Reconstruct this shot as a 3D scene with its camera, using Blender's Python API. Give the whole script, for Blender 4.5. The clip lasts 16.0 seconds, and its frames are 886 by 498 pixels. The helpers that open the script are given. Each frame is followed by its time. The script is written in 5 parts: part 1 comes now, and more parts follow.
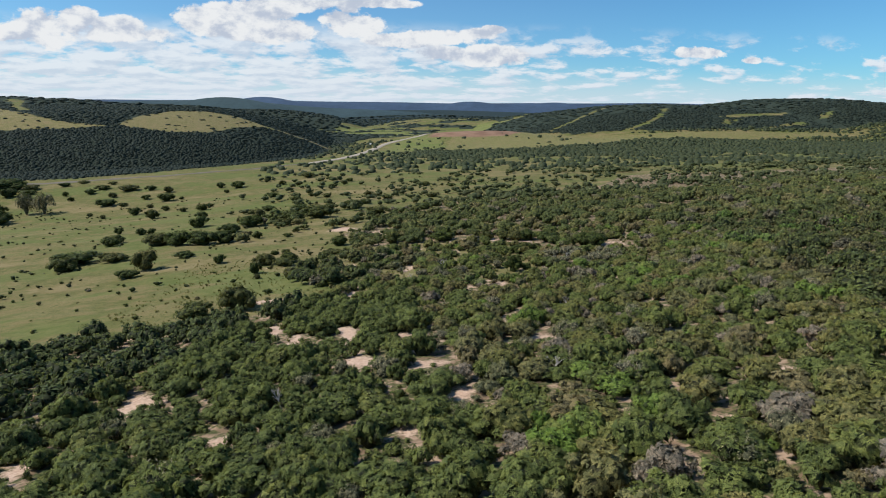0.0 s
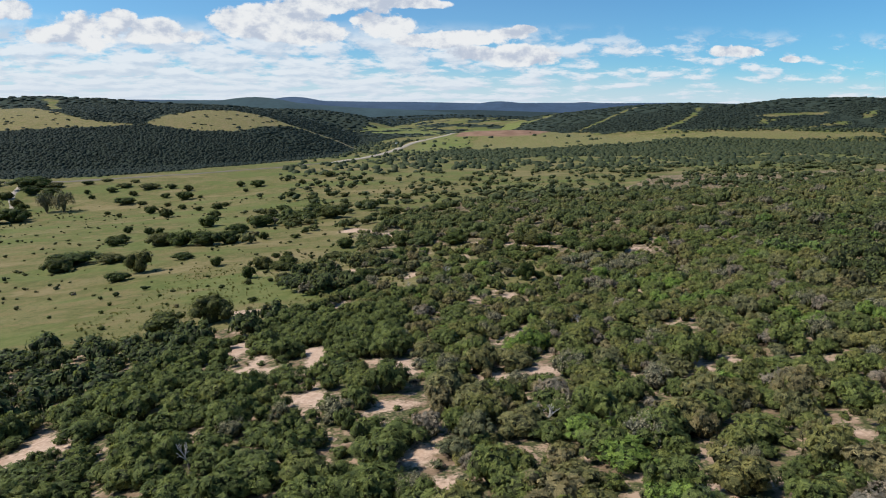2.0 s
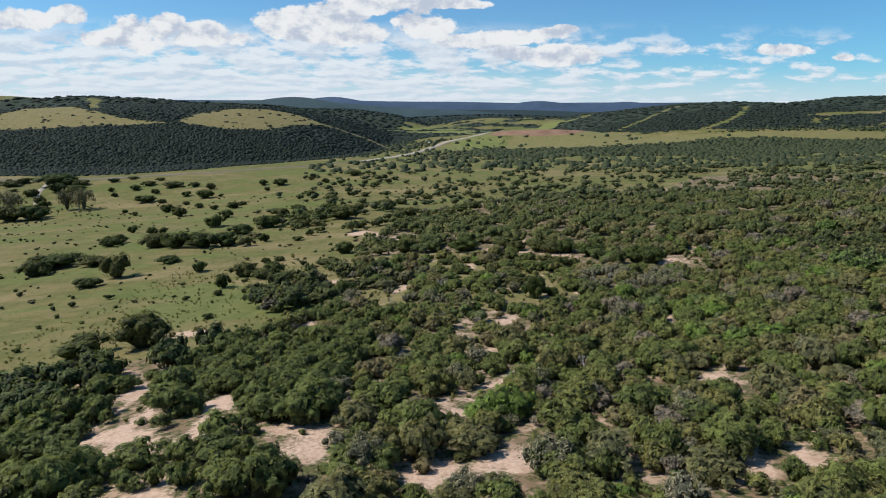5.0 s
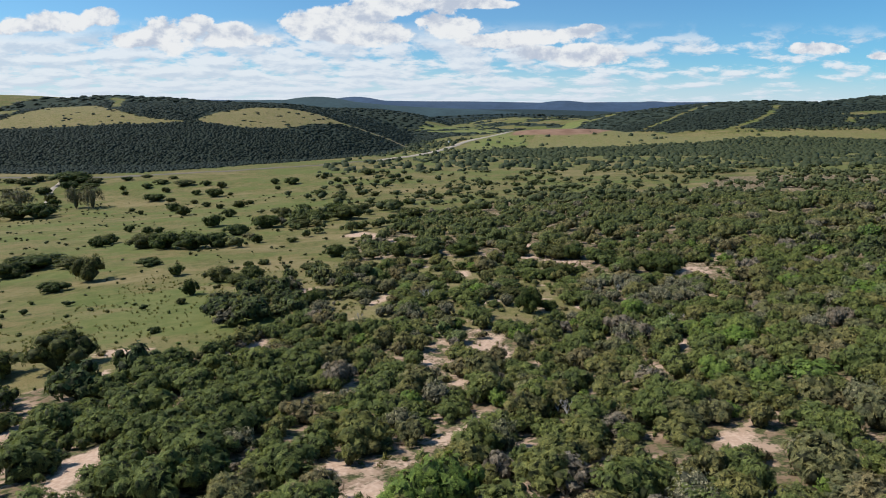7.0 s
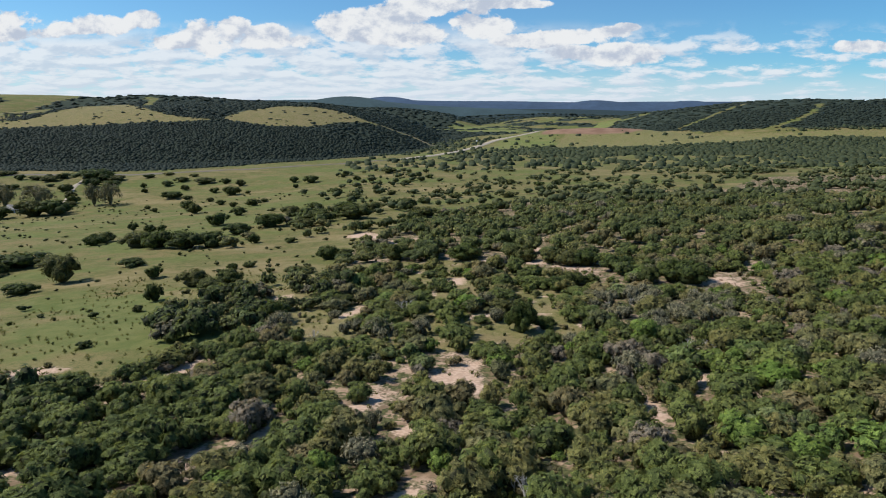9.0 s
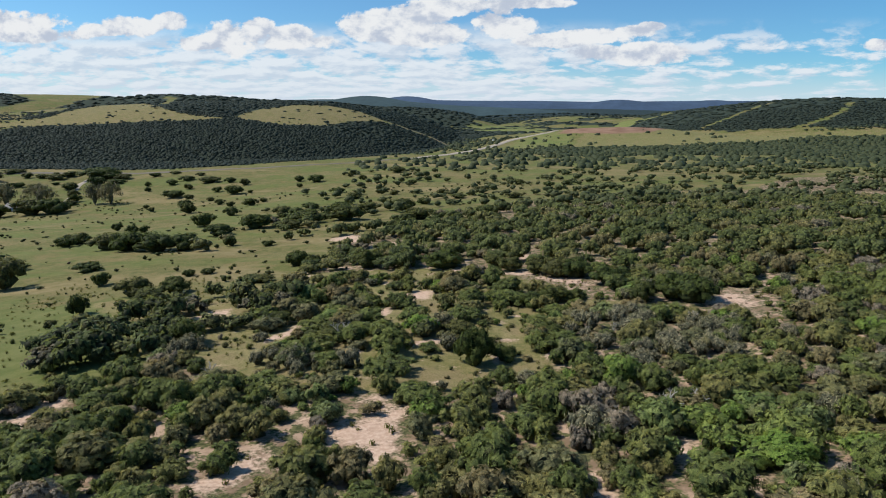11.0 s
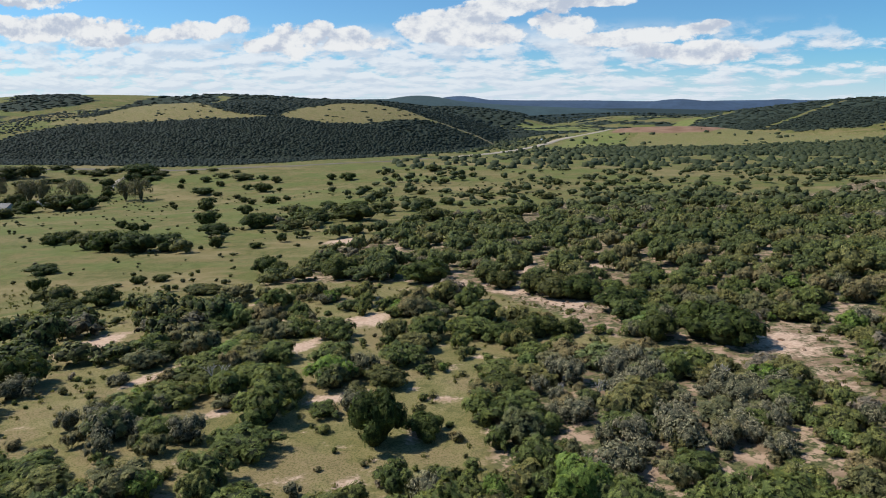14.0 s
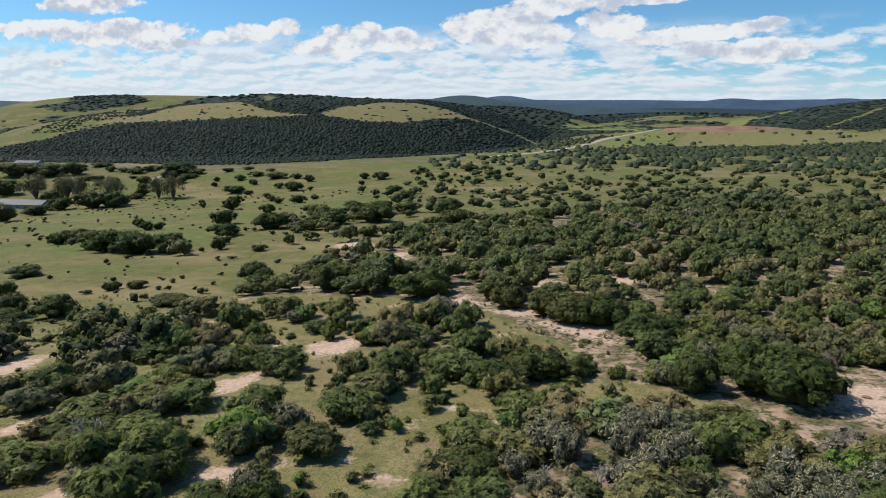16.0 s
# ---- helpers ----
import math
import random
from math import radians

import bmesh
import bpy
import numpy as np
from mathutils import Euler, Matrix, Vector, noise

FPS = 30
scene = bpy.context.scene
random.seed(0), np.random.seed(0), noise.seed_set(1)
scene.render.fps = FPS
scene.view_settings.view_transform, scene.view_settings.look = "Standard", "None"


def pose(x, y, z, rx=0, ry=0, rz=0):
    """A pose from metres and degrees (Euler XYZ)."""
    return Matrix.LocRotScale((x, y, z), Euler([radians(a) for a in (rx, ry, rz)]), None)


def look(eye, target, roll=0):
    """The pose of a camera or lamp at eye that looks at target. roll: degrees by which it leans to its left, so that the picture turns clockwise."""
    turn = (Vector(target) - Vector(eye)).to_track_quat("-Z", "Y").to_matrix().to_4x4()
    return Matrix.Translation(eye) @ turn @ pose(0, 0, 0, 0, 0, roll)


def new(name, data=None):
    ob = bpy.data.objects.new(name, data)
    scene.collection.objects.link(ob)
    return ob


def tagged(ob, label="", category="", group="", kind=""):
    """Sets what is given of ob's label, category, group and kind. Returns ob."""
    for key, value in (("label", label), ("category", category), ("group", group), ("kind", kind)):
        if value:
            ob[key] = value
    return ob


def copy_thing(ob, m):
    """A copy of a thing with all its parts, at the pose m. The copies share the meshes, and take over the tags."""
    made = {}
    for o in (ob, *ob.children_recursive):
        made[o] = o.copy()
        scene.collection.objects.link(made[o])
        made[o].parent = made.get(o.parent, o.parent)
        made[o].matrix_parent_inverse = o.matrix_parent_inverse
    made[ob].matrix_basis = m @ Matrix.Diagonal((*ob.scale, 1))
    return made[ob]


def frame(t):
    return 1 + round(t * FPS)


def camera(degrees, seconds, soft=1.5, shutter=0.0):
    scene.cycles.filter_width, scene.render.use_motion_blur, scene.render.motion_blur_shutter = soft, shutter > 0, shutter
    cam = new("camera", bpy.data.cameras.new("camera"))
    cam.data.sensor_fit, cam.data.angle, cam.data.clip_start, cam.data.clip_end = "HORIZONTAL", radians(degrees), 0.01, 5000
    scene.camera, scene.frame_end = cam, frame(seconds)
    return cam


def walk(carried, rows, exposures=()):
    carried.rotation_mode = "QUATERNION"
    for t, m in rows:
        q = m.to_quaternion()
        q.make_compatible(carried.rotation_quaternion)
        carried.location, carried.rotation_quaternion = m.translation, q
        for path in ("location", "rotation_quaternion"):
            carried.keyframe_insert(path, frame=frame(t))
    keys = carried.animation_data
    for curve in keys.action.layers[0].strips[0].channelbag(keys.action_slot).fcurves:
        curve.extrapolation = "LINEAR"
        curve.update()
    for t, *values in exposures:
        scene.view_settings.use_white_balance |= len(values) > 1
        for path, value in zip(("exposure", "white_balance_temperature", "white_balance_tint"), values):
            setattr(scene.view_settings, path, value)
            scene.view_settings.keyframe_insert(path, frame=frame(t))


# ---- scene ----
cam = camera(71.7, 16.0, 1.0)
PATH = [
    (0.0, (-21.42, -41.36, 5.31), (-7.45, 55.39, -15.74), 0.39),
    (0.5, (-19.63, -38.33, 4.82), (-7.08, 58.62, -16.23), 0.39),
    (1.0, (-17.84, -35.15, 4.44), (-6.56, 61.96, -16.61), 0.39),
    (1.5, (-16.12, -31.98, 4.02), (-5.88, 65.24, -17.04), 0.39),
    (2.0, (-14.42, -28.73, 3.65), (-5.05, 68.58, -17.41), 0.39),
    (2.5, (-12.81, -25.55, 3.24), (-4.23, 71.83, -17.81), 0.39),
    (3.0, (-11.20, -22.27, 2.88), (-3.67, 75.20, -18.18), 0.39),
    (3.5, (-9.71, -19.08, 2.46), (-3.39, 78.47, -18.60), 0.39),
    (4.0, (-8.07, -15.73, 2.02), (-2.79, 81.89, -19.03), 0.39),
    (6.5, (0.65, 1.34, -0.22), (1.20, 99.10, -21.28), 0.39),
    (7.0, (2.36, 4.79, -0.73), (1.93, 102.54, -21.78), 0.39),
    (7.5, (3.98, 8.26, -1.36), (2.13, 106.00, -22.41), 0.39),
    (8.0, (5.69, 11.83, -1.97), (2.29, 109.53, -23.02), 0.39),
    (8.5, (7.46, 15.43, -2.53), (2.74, 113.08, -23.58), 0.39),
    (9.0, (9.36, 19.20, -3.00), (3.88, 116.80, -24.05), 0.39),
    (11.5, (19.53, 38.37, -5.12), (9.41, 135.60, -26.18), 0.39),
    (12.0, (21.40, 42.21, -5.65), (9.79, 139.28, -26.70), 0.39),
    (12.5, (23.00, 45.88, -6.26), (9.81, 142.75, -27.32), 0.39),
    (13.0, (24.46, 49.66, -6.72), (9.72, 146.30, -27.77), 0.39),
    (13.5, (25.77, 53.42, -7.16), (9.77, 149.86, -28.21), 0.39),
    (14.0, (27.04, 57.24, -7.58), (9.79, 153.47, -28.64), 0.39),
    (14.5, (28.14, 61.05, -8.03), (9.63, 157.04, -29.08), 0.39),
    (15.0, (29.09, 65.00, -8.46), (8.84, 160.64, -29.52), 0.39),
    (15.5, (29.83, 68.86, -8.96), (7.65, 164.07, -30.01), 0.39),
    (16.0, (30.44, 72.86, -9.35), (6.28, 167.58, -30.40), 0.39),
]
walk(cam, [(t, look(eye, target, roll)) for t, eye, target, roll in PATH])

# ---- sky, sun, exposure ----
SUN_HEIGHT, SUN_SIDE = radians(50), radians(-88)  # the sun stands over the farm side, a little ahead
scene.view_settings.exposure = 0.0
rng = np.random.default_rng(7)


class Nodes:
    """Short hand for a node tree."""

    def __init__(self, tree):
        self.tree = tree
        tree.nodes.clear()

    def add(self, kind, *inputs, **props):
        n = self.tree.nodes.new(kind)
        for k, v in props.items():
            setattr(n, k, v)
        for i, v in enumerate(inputs):
            self.put(n.inputs[i], v)
        return n

    def put(self, socket, v):
        if v is None:
            return
        if isinstance(v, bpy.types.NodeSocket):
            self.tree.links.new(v, socket)
        else:
            socket.default_value = v

    def math(self, op, a, b=None, c=None, clamp=False):
        return self.add("ShaderNodeMath", a, b, c, operation=op, use_clamp=clamp).outputs[0]

    def span(self, v, a, b, c=0.0, d=1.0, kind="SMOOTHSTEP"):
        return self.add("ShaderNodeMapRange", v, a, b, c, d, interpolation_type=kind).outputs[0]

    def mix(self, f, a, b, blend="MIX"):
        n = self.tree.nodes.new("ShaderNodeMix")
        n.data_type, n.blend_type = "RGBA", blend
        for s, v in zip((n.inputs[0], n.inputs[6], n.inputs[7]), (f, a, b)):
            self.put(s, (*v, 1.0) if isinstance(v, tuple) and len(v) == 3 else v)
        return n.outputs[2]

    def noise(self, vec, scale, detail=3.0, rough=0.55, distort=0.0):
        n = self.add("ShaderNodeTexNoise")
        self.put(n.inputs["Vector"], vec)
        for k, v in (("Scale", scale), ("Detail", detail), ("Roughness", rough), ("Distortion", distort)):
            n.inputs[k].default_value = v
        return n.outputs["Fac"]

    def attr(self, name):
        return self.add("ShaderNodeAttribute", attribute_name=name).outputs["Fac"]


# Cumulus over the valley: (across, up, half width, half height) as slopes of the line of sight.
CUMULUS_FARM_SIDE = [
    (-0.647, 0.135, 0.04, 0.008), (-0.598, 0.141, 0.048, 0.014), (-0.54, 0.148, 0.031, 0.011), (-0.432, 0.122, 0.04, 0.022),
    (-0.392, 0.137, 0.026, 0.012), (-0.336, 0.123, 0.044, 0.015), (-0.486, 0.114, 0.044, 0.01), (-0.283, 0.116, 0.026, 0.01),
    (-0.203, 0.138, 0.053, 0.018), (-0.15, 0.151, 0.052, 0.016), (-0.089, 0.166, 0.052, 0.011), (-0.124, 0.126, 0.053, 0.015),
    (-0.177, 0.122, 0.035, 0.01), (-0.063, 0.174, 0.026, 0.01), (-0.942, 0.197, 0.092, 0.014), (-1.065, 0.161, 0.13, 0.013),
    (-0.886, 0.148, 0.144, 0.018), (-0.767, 0.126, 0.07, 0.01), (-1.022, 0.096, 0.024, 0.007), (-1.364, 0.158, 0.202, 0.022),
]
CUMULUS_FAR_SIDE = [
    (-0.019, 0.145, 0.022, 0.011), (0.007, 0.139, 0.039, 0.015), (0.033, 0.17, 0.052, 0.007), (-0.002, 0.166, 0.017, 0.015),
    (0.078, 0.116, 0.048, 0.009), (0.148, 0.124, 0.048, 0.01), (0.191, 0.129, 0.035, 0.007), (0.224, 0.135, 0.019, 0.006),
    (0.153, 0.097, 0.044, 0.01), (0.219, 0.096, 0.055, 0.013), (0.578, 0.108, 0.039, 0.008), (0.673, 0.097, 0.014, 0.005),
    (-0.08, 0.224, 0.137, 0.016),
]


def make_world():
    world = bpy.data.worlds.new("sky")
    world.use_nodes = True
    scene.world = world
    n = Nodes(world.node_tree)
    sky = n.add("ShaderNodeTexSky", sky_type="NISHITA", sun_disc=False, sun_elevation=SUN_HEIGHT, sun_rotation=SUN_SIDE, altitude=300.0, air_density=1.0, dust_density=0.3, ozone_density=1.5)
    way = n.add("ShaderNodeTexCoord").outputs["Generated"]
    s = n.add("ShaderNodeSeparateXYZ", way)
    ahead = n.math("MAXIMUM", n.math("ABSOLUTE", s.outputs["Y"]), 0.15)
    u, v = n.math("DIVIDE", s.outputs["X"], ahead), n.math("DIVIDE", s.outputs["Z"], ahead)
    flat = n.add("ShaderNodeCombineXYZ", u, n.math("MULTIPLY", v, 1.5), s.outputs["Y"]).outputs[0]

    def shifted(vec, off):
        return n.add("ShaderNodeVectorMath", vec, off, operation="ADD").outputs[0]

    puff, puff_up = n.noise(flat, 19.0, 8.0, 0.62, 0.1), n.noise(shifted(flat, (-0.006, 0.022, 0.0)), 19.0, 5.0, 0.58, 0.1)
    total = None
    for a, b, ru, rv in CUMULUS_FARM_SIDE + CUMULUS_FAR_SIDE:
        du = n.math("DIVIDE", n.math("SUBTRACT", u, a), ru)
        dv = n.math("DIVIDE", n.math("SUBTRACT", v, b), rv)
        r = n.math("MULTIPLY_ADD", du, du, n.math("MULTIPLY", dv, dv))
        lump = n.math("MAXIMUM", n.math("MULTIPLY_ADD", r, -0.42, 1.0), -3.0)
        total = lump if total is None else n.math("SMOOTH_MAX", total, lump, 0.15)
    heap = n.math("MULTIPLY", n.span(n.math("MULTIPLY_ADD", n.math("SUBTRACT", puff, 0.5), 2.7, total), 0.26, 0.60), n.span(total, 0.0, 0.16))
    # a broken layer of cloud that runs back to the horizon
    up = n.math("LOGARITHM", n.math("ADD", n.math("MAXIMUM", v, 0.0), 0.022), 2.718)
    layer = n.add("ShaderNodeCombineXYZ", n.math("MULTIPLY", u, 15.0), n.math("MULTIPLY", up, 5.2), s.outputs["Y"]).outputs[0]
    sheet, sheet_up = n.noise(layer, 1.0, 7.0, 0.6, 0.15), n.noise(shifted(layer, (-0.12, 0.35, 0.0)), 1.0, 4.0, 0.55, 0.15)
    side = n.span(u, -0.25, 0.55, 0.11, -0.035)
    low = n.span(v, 0.15, 0.105)
    strata = n.math("MULTIPLY", n.span(n.math("ADD", sheet, side), 0.44, 0.60), low)
    veil = n.math("MULTIPLY", n.span(v, 0.10, 0.0), 0.5)
    shade = n.span(n.math("SUBTRACT", puff, puff_up), -0.16, 0.10)
    shade_low = n.span(n.math("SUBTRACT", sheet, sheet_up), -0.14, 0.10)
    puffy = n.mix(shade, (0.50, 0.565, 0.68), (0.83, 0.85, 0.87))
    flatter = n.mix(shade_low, (0.58, 0.66, 0.77), (0.80, 0.84, 0.89))
    tint = n.mix(1.0, sky.outputs[0], n.mix(n.span(u, 0.0, 0.7), (0.060, 0.098, 0.124), (0.048, 0.093, 0.122)), "MULTIPLY")
    c = n.mix(veil, tint, (0.55, 0.68, 0.82))
    c = n.mix(n.math("MULTIPLY", strata, 0.88), c, flatter)
    c = n.mix(n.math("MULTIPLY", n.span(v, 0.085, 0.01), 0.6), c, (0.66, 0.74, 0.84))
    c = n.mix(heap, c, puffy)
    c = n.mix(n.span(s.outputs["Z"], -0.02, 0.0), tint, c)
    n.add("ShaderNodeOutputWorld", n.add("ShaderNodeBackground", c, 1.0).outputs[0])


make_world()
sun_lamp = bpy.data.lights.new("sun", "SUN")
sun_lamp.energy, sun_lamp.angle, sun_lamp.color = 5.0, radians(0.6), (1.0, 0.96, 0.91)
sun = new("sun", sun_lamp)
sun_way = Vector((math.sin(SUN_SIDE) * math.cos(SUN_HEIGHT), math.cos(SUN_SIDE) * math.cos(SUN_HEIGHT), math.sin(SUN_HEIGHT)))
sun.matrix_world = look(sun_way * 300, (0, 0, 0))


# ---- materials ----
def material(name):
    m = bpy.data.materials.new(name)
    m.use_nodes = True
    n = Nodes(m.node_tree)
    p = n.add("ShaderNodeBsdfPrincipled")
    out = n.add("ShaderNodeOutputMaterial", p.outputs[0])
    p.inputs["Specular IOR Level"].default_value = 0.25
    return m, n, p, out


def bump(n, p, height, strength, distance):
    b = n.add("ShaderNodeBump")
    b.inputs["Strength"].default_value, b.inputs["Distance"].default_value = strength, distance
    n.put(b.inputs["Height"], height)
    n.put(p.inputs["Normal"], b.outputs[0])


def plain(name, colour, rough=0.7, vary=0.25, scale=2.0, metal=0.0):
    m, n, p, _ = material(name)
    at = n.add("ShaderNodeTexCoord").outputs["Object"]
    grain, stain = n.noise(at, scale * 6, 4), n.noise(at, scale, 3)
    f = n.math("ADD", n.math("MULTIPLY", grain, 0.5), n.math("MULTIPLY", stain, 0.5))
    dark = tuple(c * (1 - vary) for c in colour)
    pale = tuple(min(c * (1 + vary), 1) for c in colour)
    n.put(p.inputs["Base Color"], n.mix(f, dark, pale))
    p.inputs["Roughness"].default_value, p.inputs["Metallic"].default_value = rough, metal
    bump(n, p, grain, 0.3, 0.02)
    return m


def ground_material():
    """Grass, bare earth, sand, tilled land and scrub floor, by the cover of the plan, broken up by noise."""
    m, n, p, _ = material("ground")
    at = n.add("ShaderNodeTexCoord").outputs["Object"]
    fine, mid, broad, huge = n.noise(at, 3.0, 4), n.noise(at, 0.35, 5, 0.6), n.noise(at, 0.05, 4), n.noise(at, 0.011, 4)
    tuft = n.noise(at, 0.9, 3, 0.7)
    grass = n.mix(n.span(mid, 0.35, 0.7), (0.116, 0.114, 0.036), (0.184, 0.160, 0.062))
    grass = n.mix(n.span(broad, 0.42, 0.66), grass, (0.208, 0.172, 0.074))
    grass = n.mix(n.math("MULTIPLY", n.span(huge, 0.46, 0.62), 0.65), grass, (0.118, 0.130, 0.036))
    grass = n.mix(n.math("MULTIPLY", n.span(fine, 0.45, 0.75), 0.5), grass, (0.075, 0.085, 0.025))
    grass = n.mix(n.math("MULTIPLY", n.span(tuft, 0.52, 0.66), 0.8), grass, (0.078, 0.090, 0.028))
    bald = n.mix(n.span(mid, 0.3, 0.7), (0.184, 0.160, 0.062), (0.256, 0.208, 0.096))
    bald = n.mix(n.math("MULTIPLY", n.span(tuft, 0.52, 0.66), 0.6), bald, (0.085, 0.092, 0.034))
    blade, patch = n.noise(at, 7.0, 3, 0.7), n.noise(at, 0.14, 4, 0.65)
    grass = n.mix(n.math("MULTIPLY", n.span(patch, 0.48, 0.62), 0.65), grass, (0.215, 0.160, 0.072))
    bald = n.mix(n.math("MULTIPLY", n.span(patch, 0.50, 0.60), 0.6), bald, (0.250, 0.180, 0.096))
    bald = n.mix(n.math("MULTIPLY", n.span(patch, 0.46, 0.38), 0.4), bald, (0.110, 0.114, 0.034))
    bald = n.mix(n.math("MULTIPLY", n.span(blade, 0.48, 0.60), 0.7), bald, (0.078, 0.082, 0.022))
    grass = n.mix(n.math("MULTIPLY", n.span(blade, 0.48, 0.60), 0.6), grass, (0.070, 0.076, 0.020))
    wide = n.noise(n.add("ShaderNodeVectorMath", at, (0.5, 1.0, 1.0), operation="MULTIPLY").outputs[0], 0.03, 5, 0.6)
    grass = n.mix(n.math("MULTIPLY", n.span(wide, 0.50, 0.58), 0.7), grass, n.mix(n.span(mid, 0.35, 0.65), (0.092, 0.118, 0.030), (0.130, 0.146, 0.044)))
    grass = n.mix(n.math("MULTIPLY", n.span(wide, 0.44, 0.36), 0.6), grass, n.mix(n.span(mid, 0.35, 0.65), (0.205, 0.160, 0.070), (0.270, 0.205, 0.105)))
    litter = n.mix(n.span(tuft, 0.44, 0.56), n.mix(n.span(mid, 0.40, 0.60), (0.190, 0.130, 0.080), (0.380, 0.265, 0.180)), n.mix(n.span(fine, 0.4, 0.6), (0.050, 0.056, 0.022), (0.115, 0.112, 0.046)))
    sand = n.mix(n.span(fine, 0.35, 0.75), (0.440, 0.300, 0.210), (0.560, 0.410, 0.300))
    sand = n.mix(n.math("MULTIPLY", n.span(mid, 0.55, 0.75), 0.5), sand, (0.300, 0.190, 0.120))
    # far woods: haze and cloud shadow are put into this blue-green colour
    hazy_forest = n.mix(n.span(broad, 0.3, 0.7), (0.022, 0.036, 0.036), (0.032, 0.046, 0.044))
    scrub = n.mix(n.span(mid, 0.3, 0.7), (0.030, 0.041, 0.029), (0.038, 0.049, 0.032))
    crop = n.mix(n.span(broad, 0.35, 0.65), (0.130, 0.165, 0.045), (0.170, 0.180, 0.060))
    plough = n.mix(n.span(broad, 0.35, 0.65), (0.190, 0.110, 0.070), (0.260, 0.160, 0.105))
    edge = n.math("ADD", n.math("MULTIPLY", n.math("SUBTRACT", mid, 0.5), 0.95), n.math("MULTIPLY", n.math("SUBTRACT", fine, 0.5), 0.6))

    def cut(name, width=0.16):
        return n.span(n.math("ADD", n.attr(name), edge), 0.5 - width, 0.5 + width)

    c = n.mix(cut("bald"), grass, bald)
    c = n.mix(cut("crop"), c, crop)
    c = n.mix(cut("plough"), c, plough)
    c = n.mix(cut("thicket", 0.25), c, litter)
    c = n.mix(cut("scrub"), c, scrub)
    c = n.mix(cut("hazy_forest"), c, hazy_forest)
    c = n.mix(cut("sand"), c, sand)
    n.put(p.inputs["Base Color"], c)
    p.inputs["Roughness"].default_value = 0.95
    p.inputs["Specular IOR Level"].default_value = 0.1
    bump(n, p, n.math("ADD", fine, n.math("MULTIPLY", mid, 2.0)), 0.5, 0.15)
    return m


def leaf_material(name, stops, gloss=0.6, through_light=0.22, grain=1.8, fine=5.0, gaps=0.48, spread=1.0, depth=1.0, inner=0.0, round_up=0.5):
    """Leaves: the hue goes with the plant, the depth with each spray. inner paints shade into the core."""
    m, n, p, out = material(name)
    ramp = n.add("ShaderNodeValToRGB")
    tone = n.math("FRACT", n.math("ADD", n.attr("tone"), n.math("MULTIPLY", n.add("ShaderNodeObjectInfo").outputs["Random"], spread)))
    n.put(ramp.inputs[0], tone)
    while len(ramp.color_ramp.elements) < len(stops):
        ramp.color_ramp.elements.new(0.5)
    for e, (at, colour) in zip(ramp.color_ramp.elements, stops):
        e.position, e.color = at, (*colour, 1)
    geo = n.add("ShaderNodeNewGeometry")
    each, at = geo.outputs["Random Per Island"], geo.outputs["Position"]
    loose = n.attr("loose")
    vivid = n.math("MULTIPLY", n.math("MULTIPLY", each, loose), 0.45)
    c = n.mix(vivid, ramp.outputs[0], n.mix(1.0, ramp.outputs[0], (1.7, 1.6, 1.5), "MULTIPLY"))
    # noise puts dark, shaded hollows between leaves and clumps into the colour
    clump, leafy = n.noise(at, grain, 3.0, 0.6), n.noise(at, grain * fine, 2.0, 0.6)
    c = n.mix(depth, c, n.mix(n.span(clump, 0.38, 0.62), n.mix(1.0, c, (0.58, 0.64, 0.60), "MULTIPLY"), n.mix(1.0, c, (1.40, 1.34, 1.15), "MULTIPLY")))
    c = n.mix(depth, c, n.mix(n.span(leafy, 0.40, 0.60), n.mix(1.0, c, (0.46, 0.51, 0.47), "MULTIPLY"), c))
    # the crown's core is painted near black to stand for the shade inside it
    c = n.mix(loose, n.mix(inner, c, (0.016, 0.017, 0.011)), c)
    # leaves of a spray face out of the crown more than their twig does
    outward = n.add("ShaderNodeVectorTransform", n.add("ShaderNodeAttribute", attribute_name="outward").outputs["Vector"], vector_type="NORMAL", convert_from="OBJECT", convert_to="WORLD").outputs[0]
    facing = n.add("ShaderNodeMix", data_type="VECTOR")
    facing.inputs[0].default_value = round_up
    n.put(facing.inputs[4], geo.outputs["Normal"])
    n.put(facing.inputs[5], outward)
    facing = n.add("ShaderNodeVectorMath", facing.outputs[1], operation="NORMALIZE").outputs[0]
    b = n.add("ShaderNodeBump")
    b.inputs["Strength"].default_value, b.inputs["Distance"].default_value = 0.6 * depth, 0.35 / (grain * fine)
    n.put(b.inputs["Height"], leafy)
    n.put(b.inputs["Normal"], facing)
    n.put(p.inputs["Normal"], b.outputs[0])
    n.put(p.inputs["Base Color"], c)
    p.inputs["Roughness"].default_value = gloss + 0.1
    p.inputs["Specular IOR Level"].default_value = 0.12
    glow = n.add("ShaderNodeBsdfTranslucent", n.mix(1.0, c, (1.2, 1.25, 0.6), "MULTIPLY"))
    both = n.add("ShaderNodeMixShader", through_light, p.outputs[0], glow.outputs[0])
    # gaps between the leaves of a spray
    if gaps:
        hole = n.math("MULTIPLY", n.math("GREATER_THAN", loose, 0.5), n.math("LESS_THAN", n.noise(at, grain * fine * 1.3, 1.0, 0.5), gaps))
        both = n.add("ShaderNodeMixShader", hole, both.outputs[0], n.add("ShaderNodeBsdfTransparent").outputs[0])
    n.put(out.inputs[0], both.outputs[0])
    return m


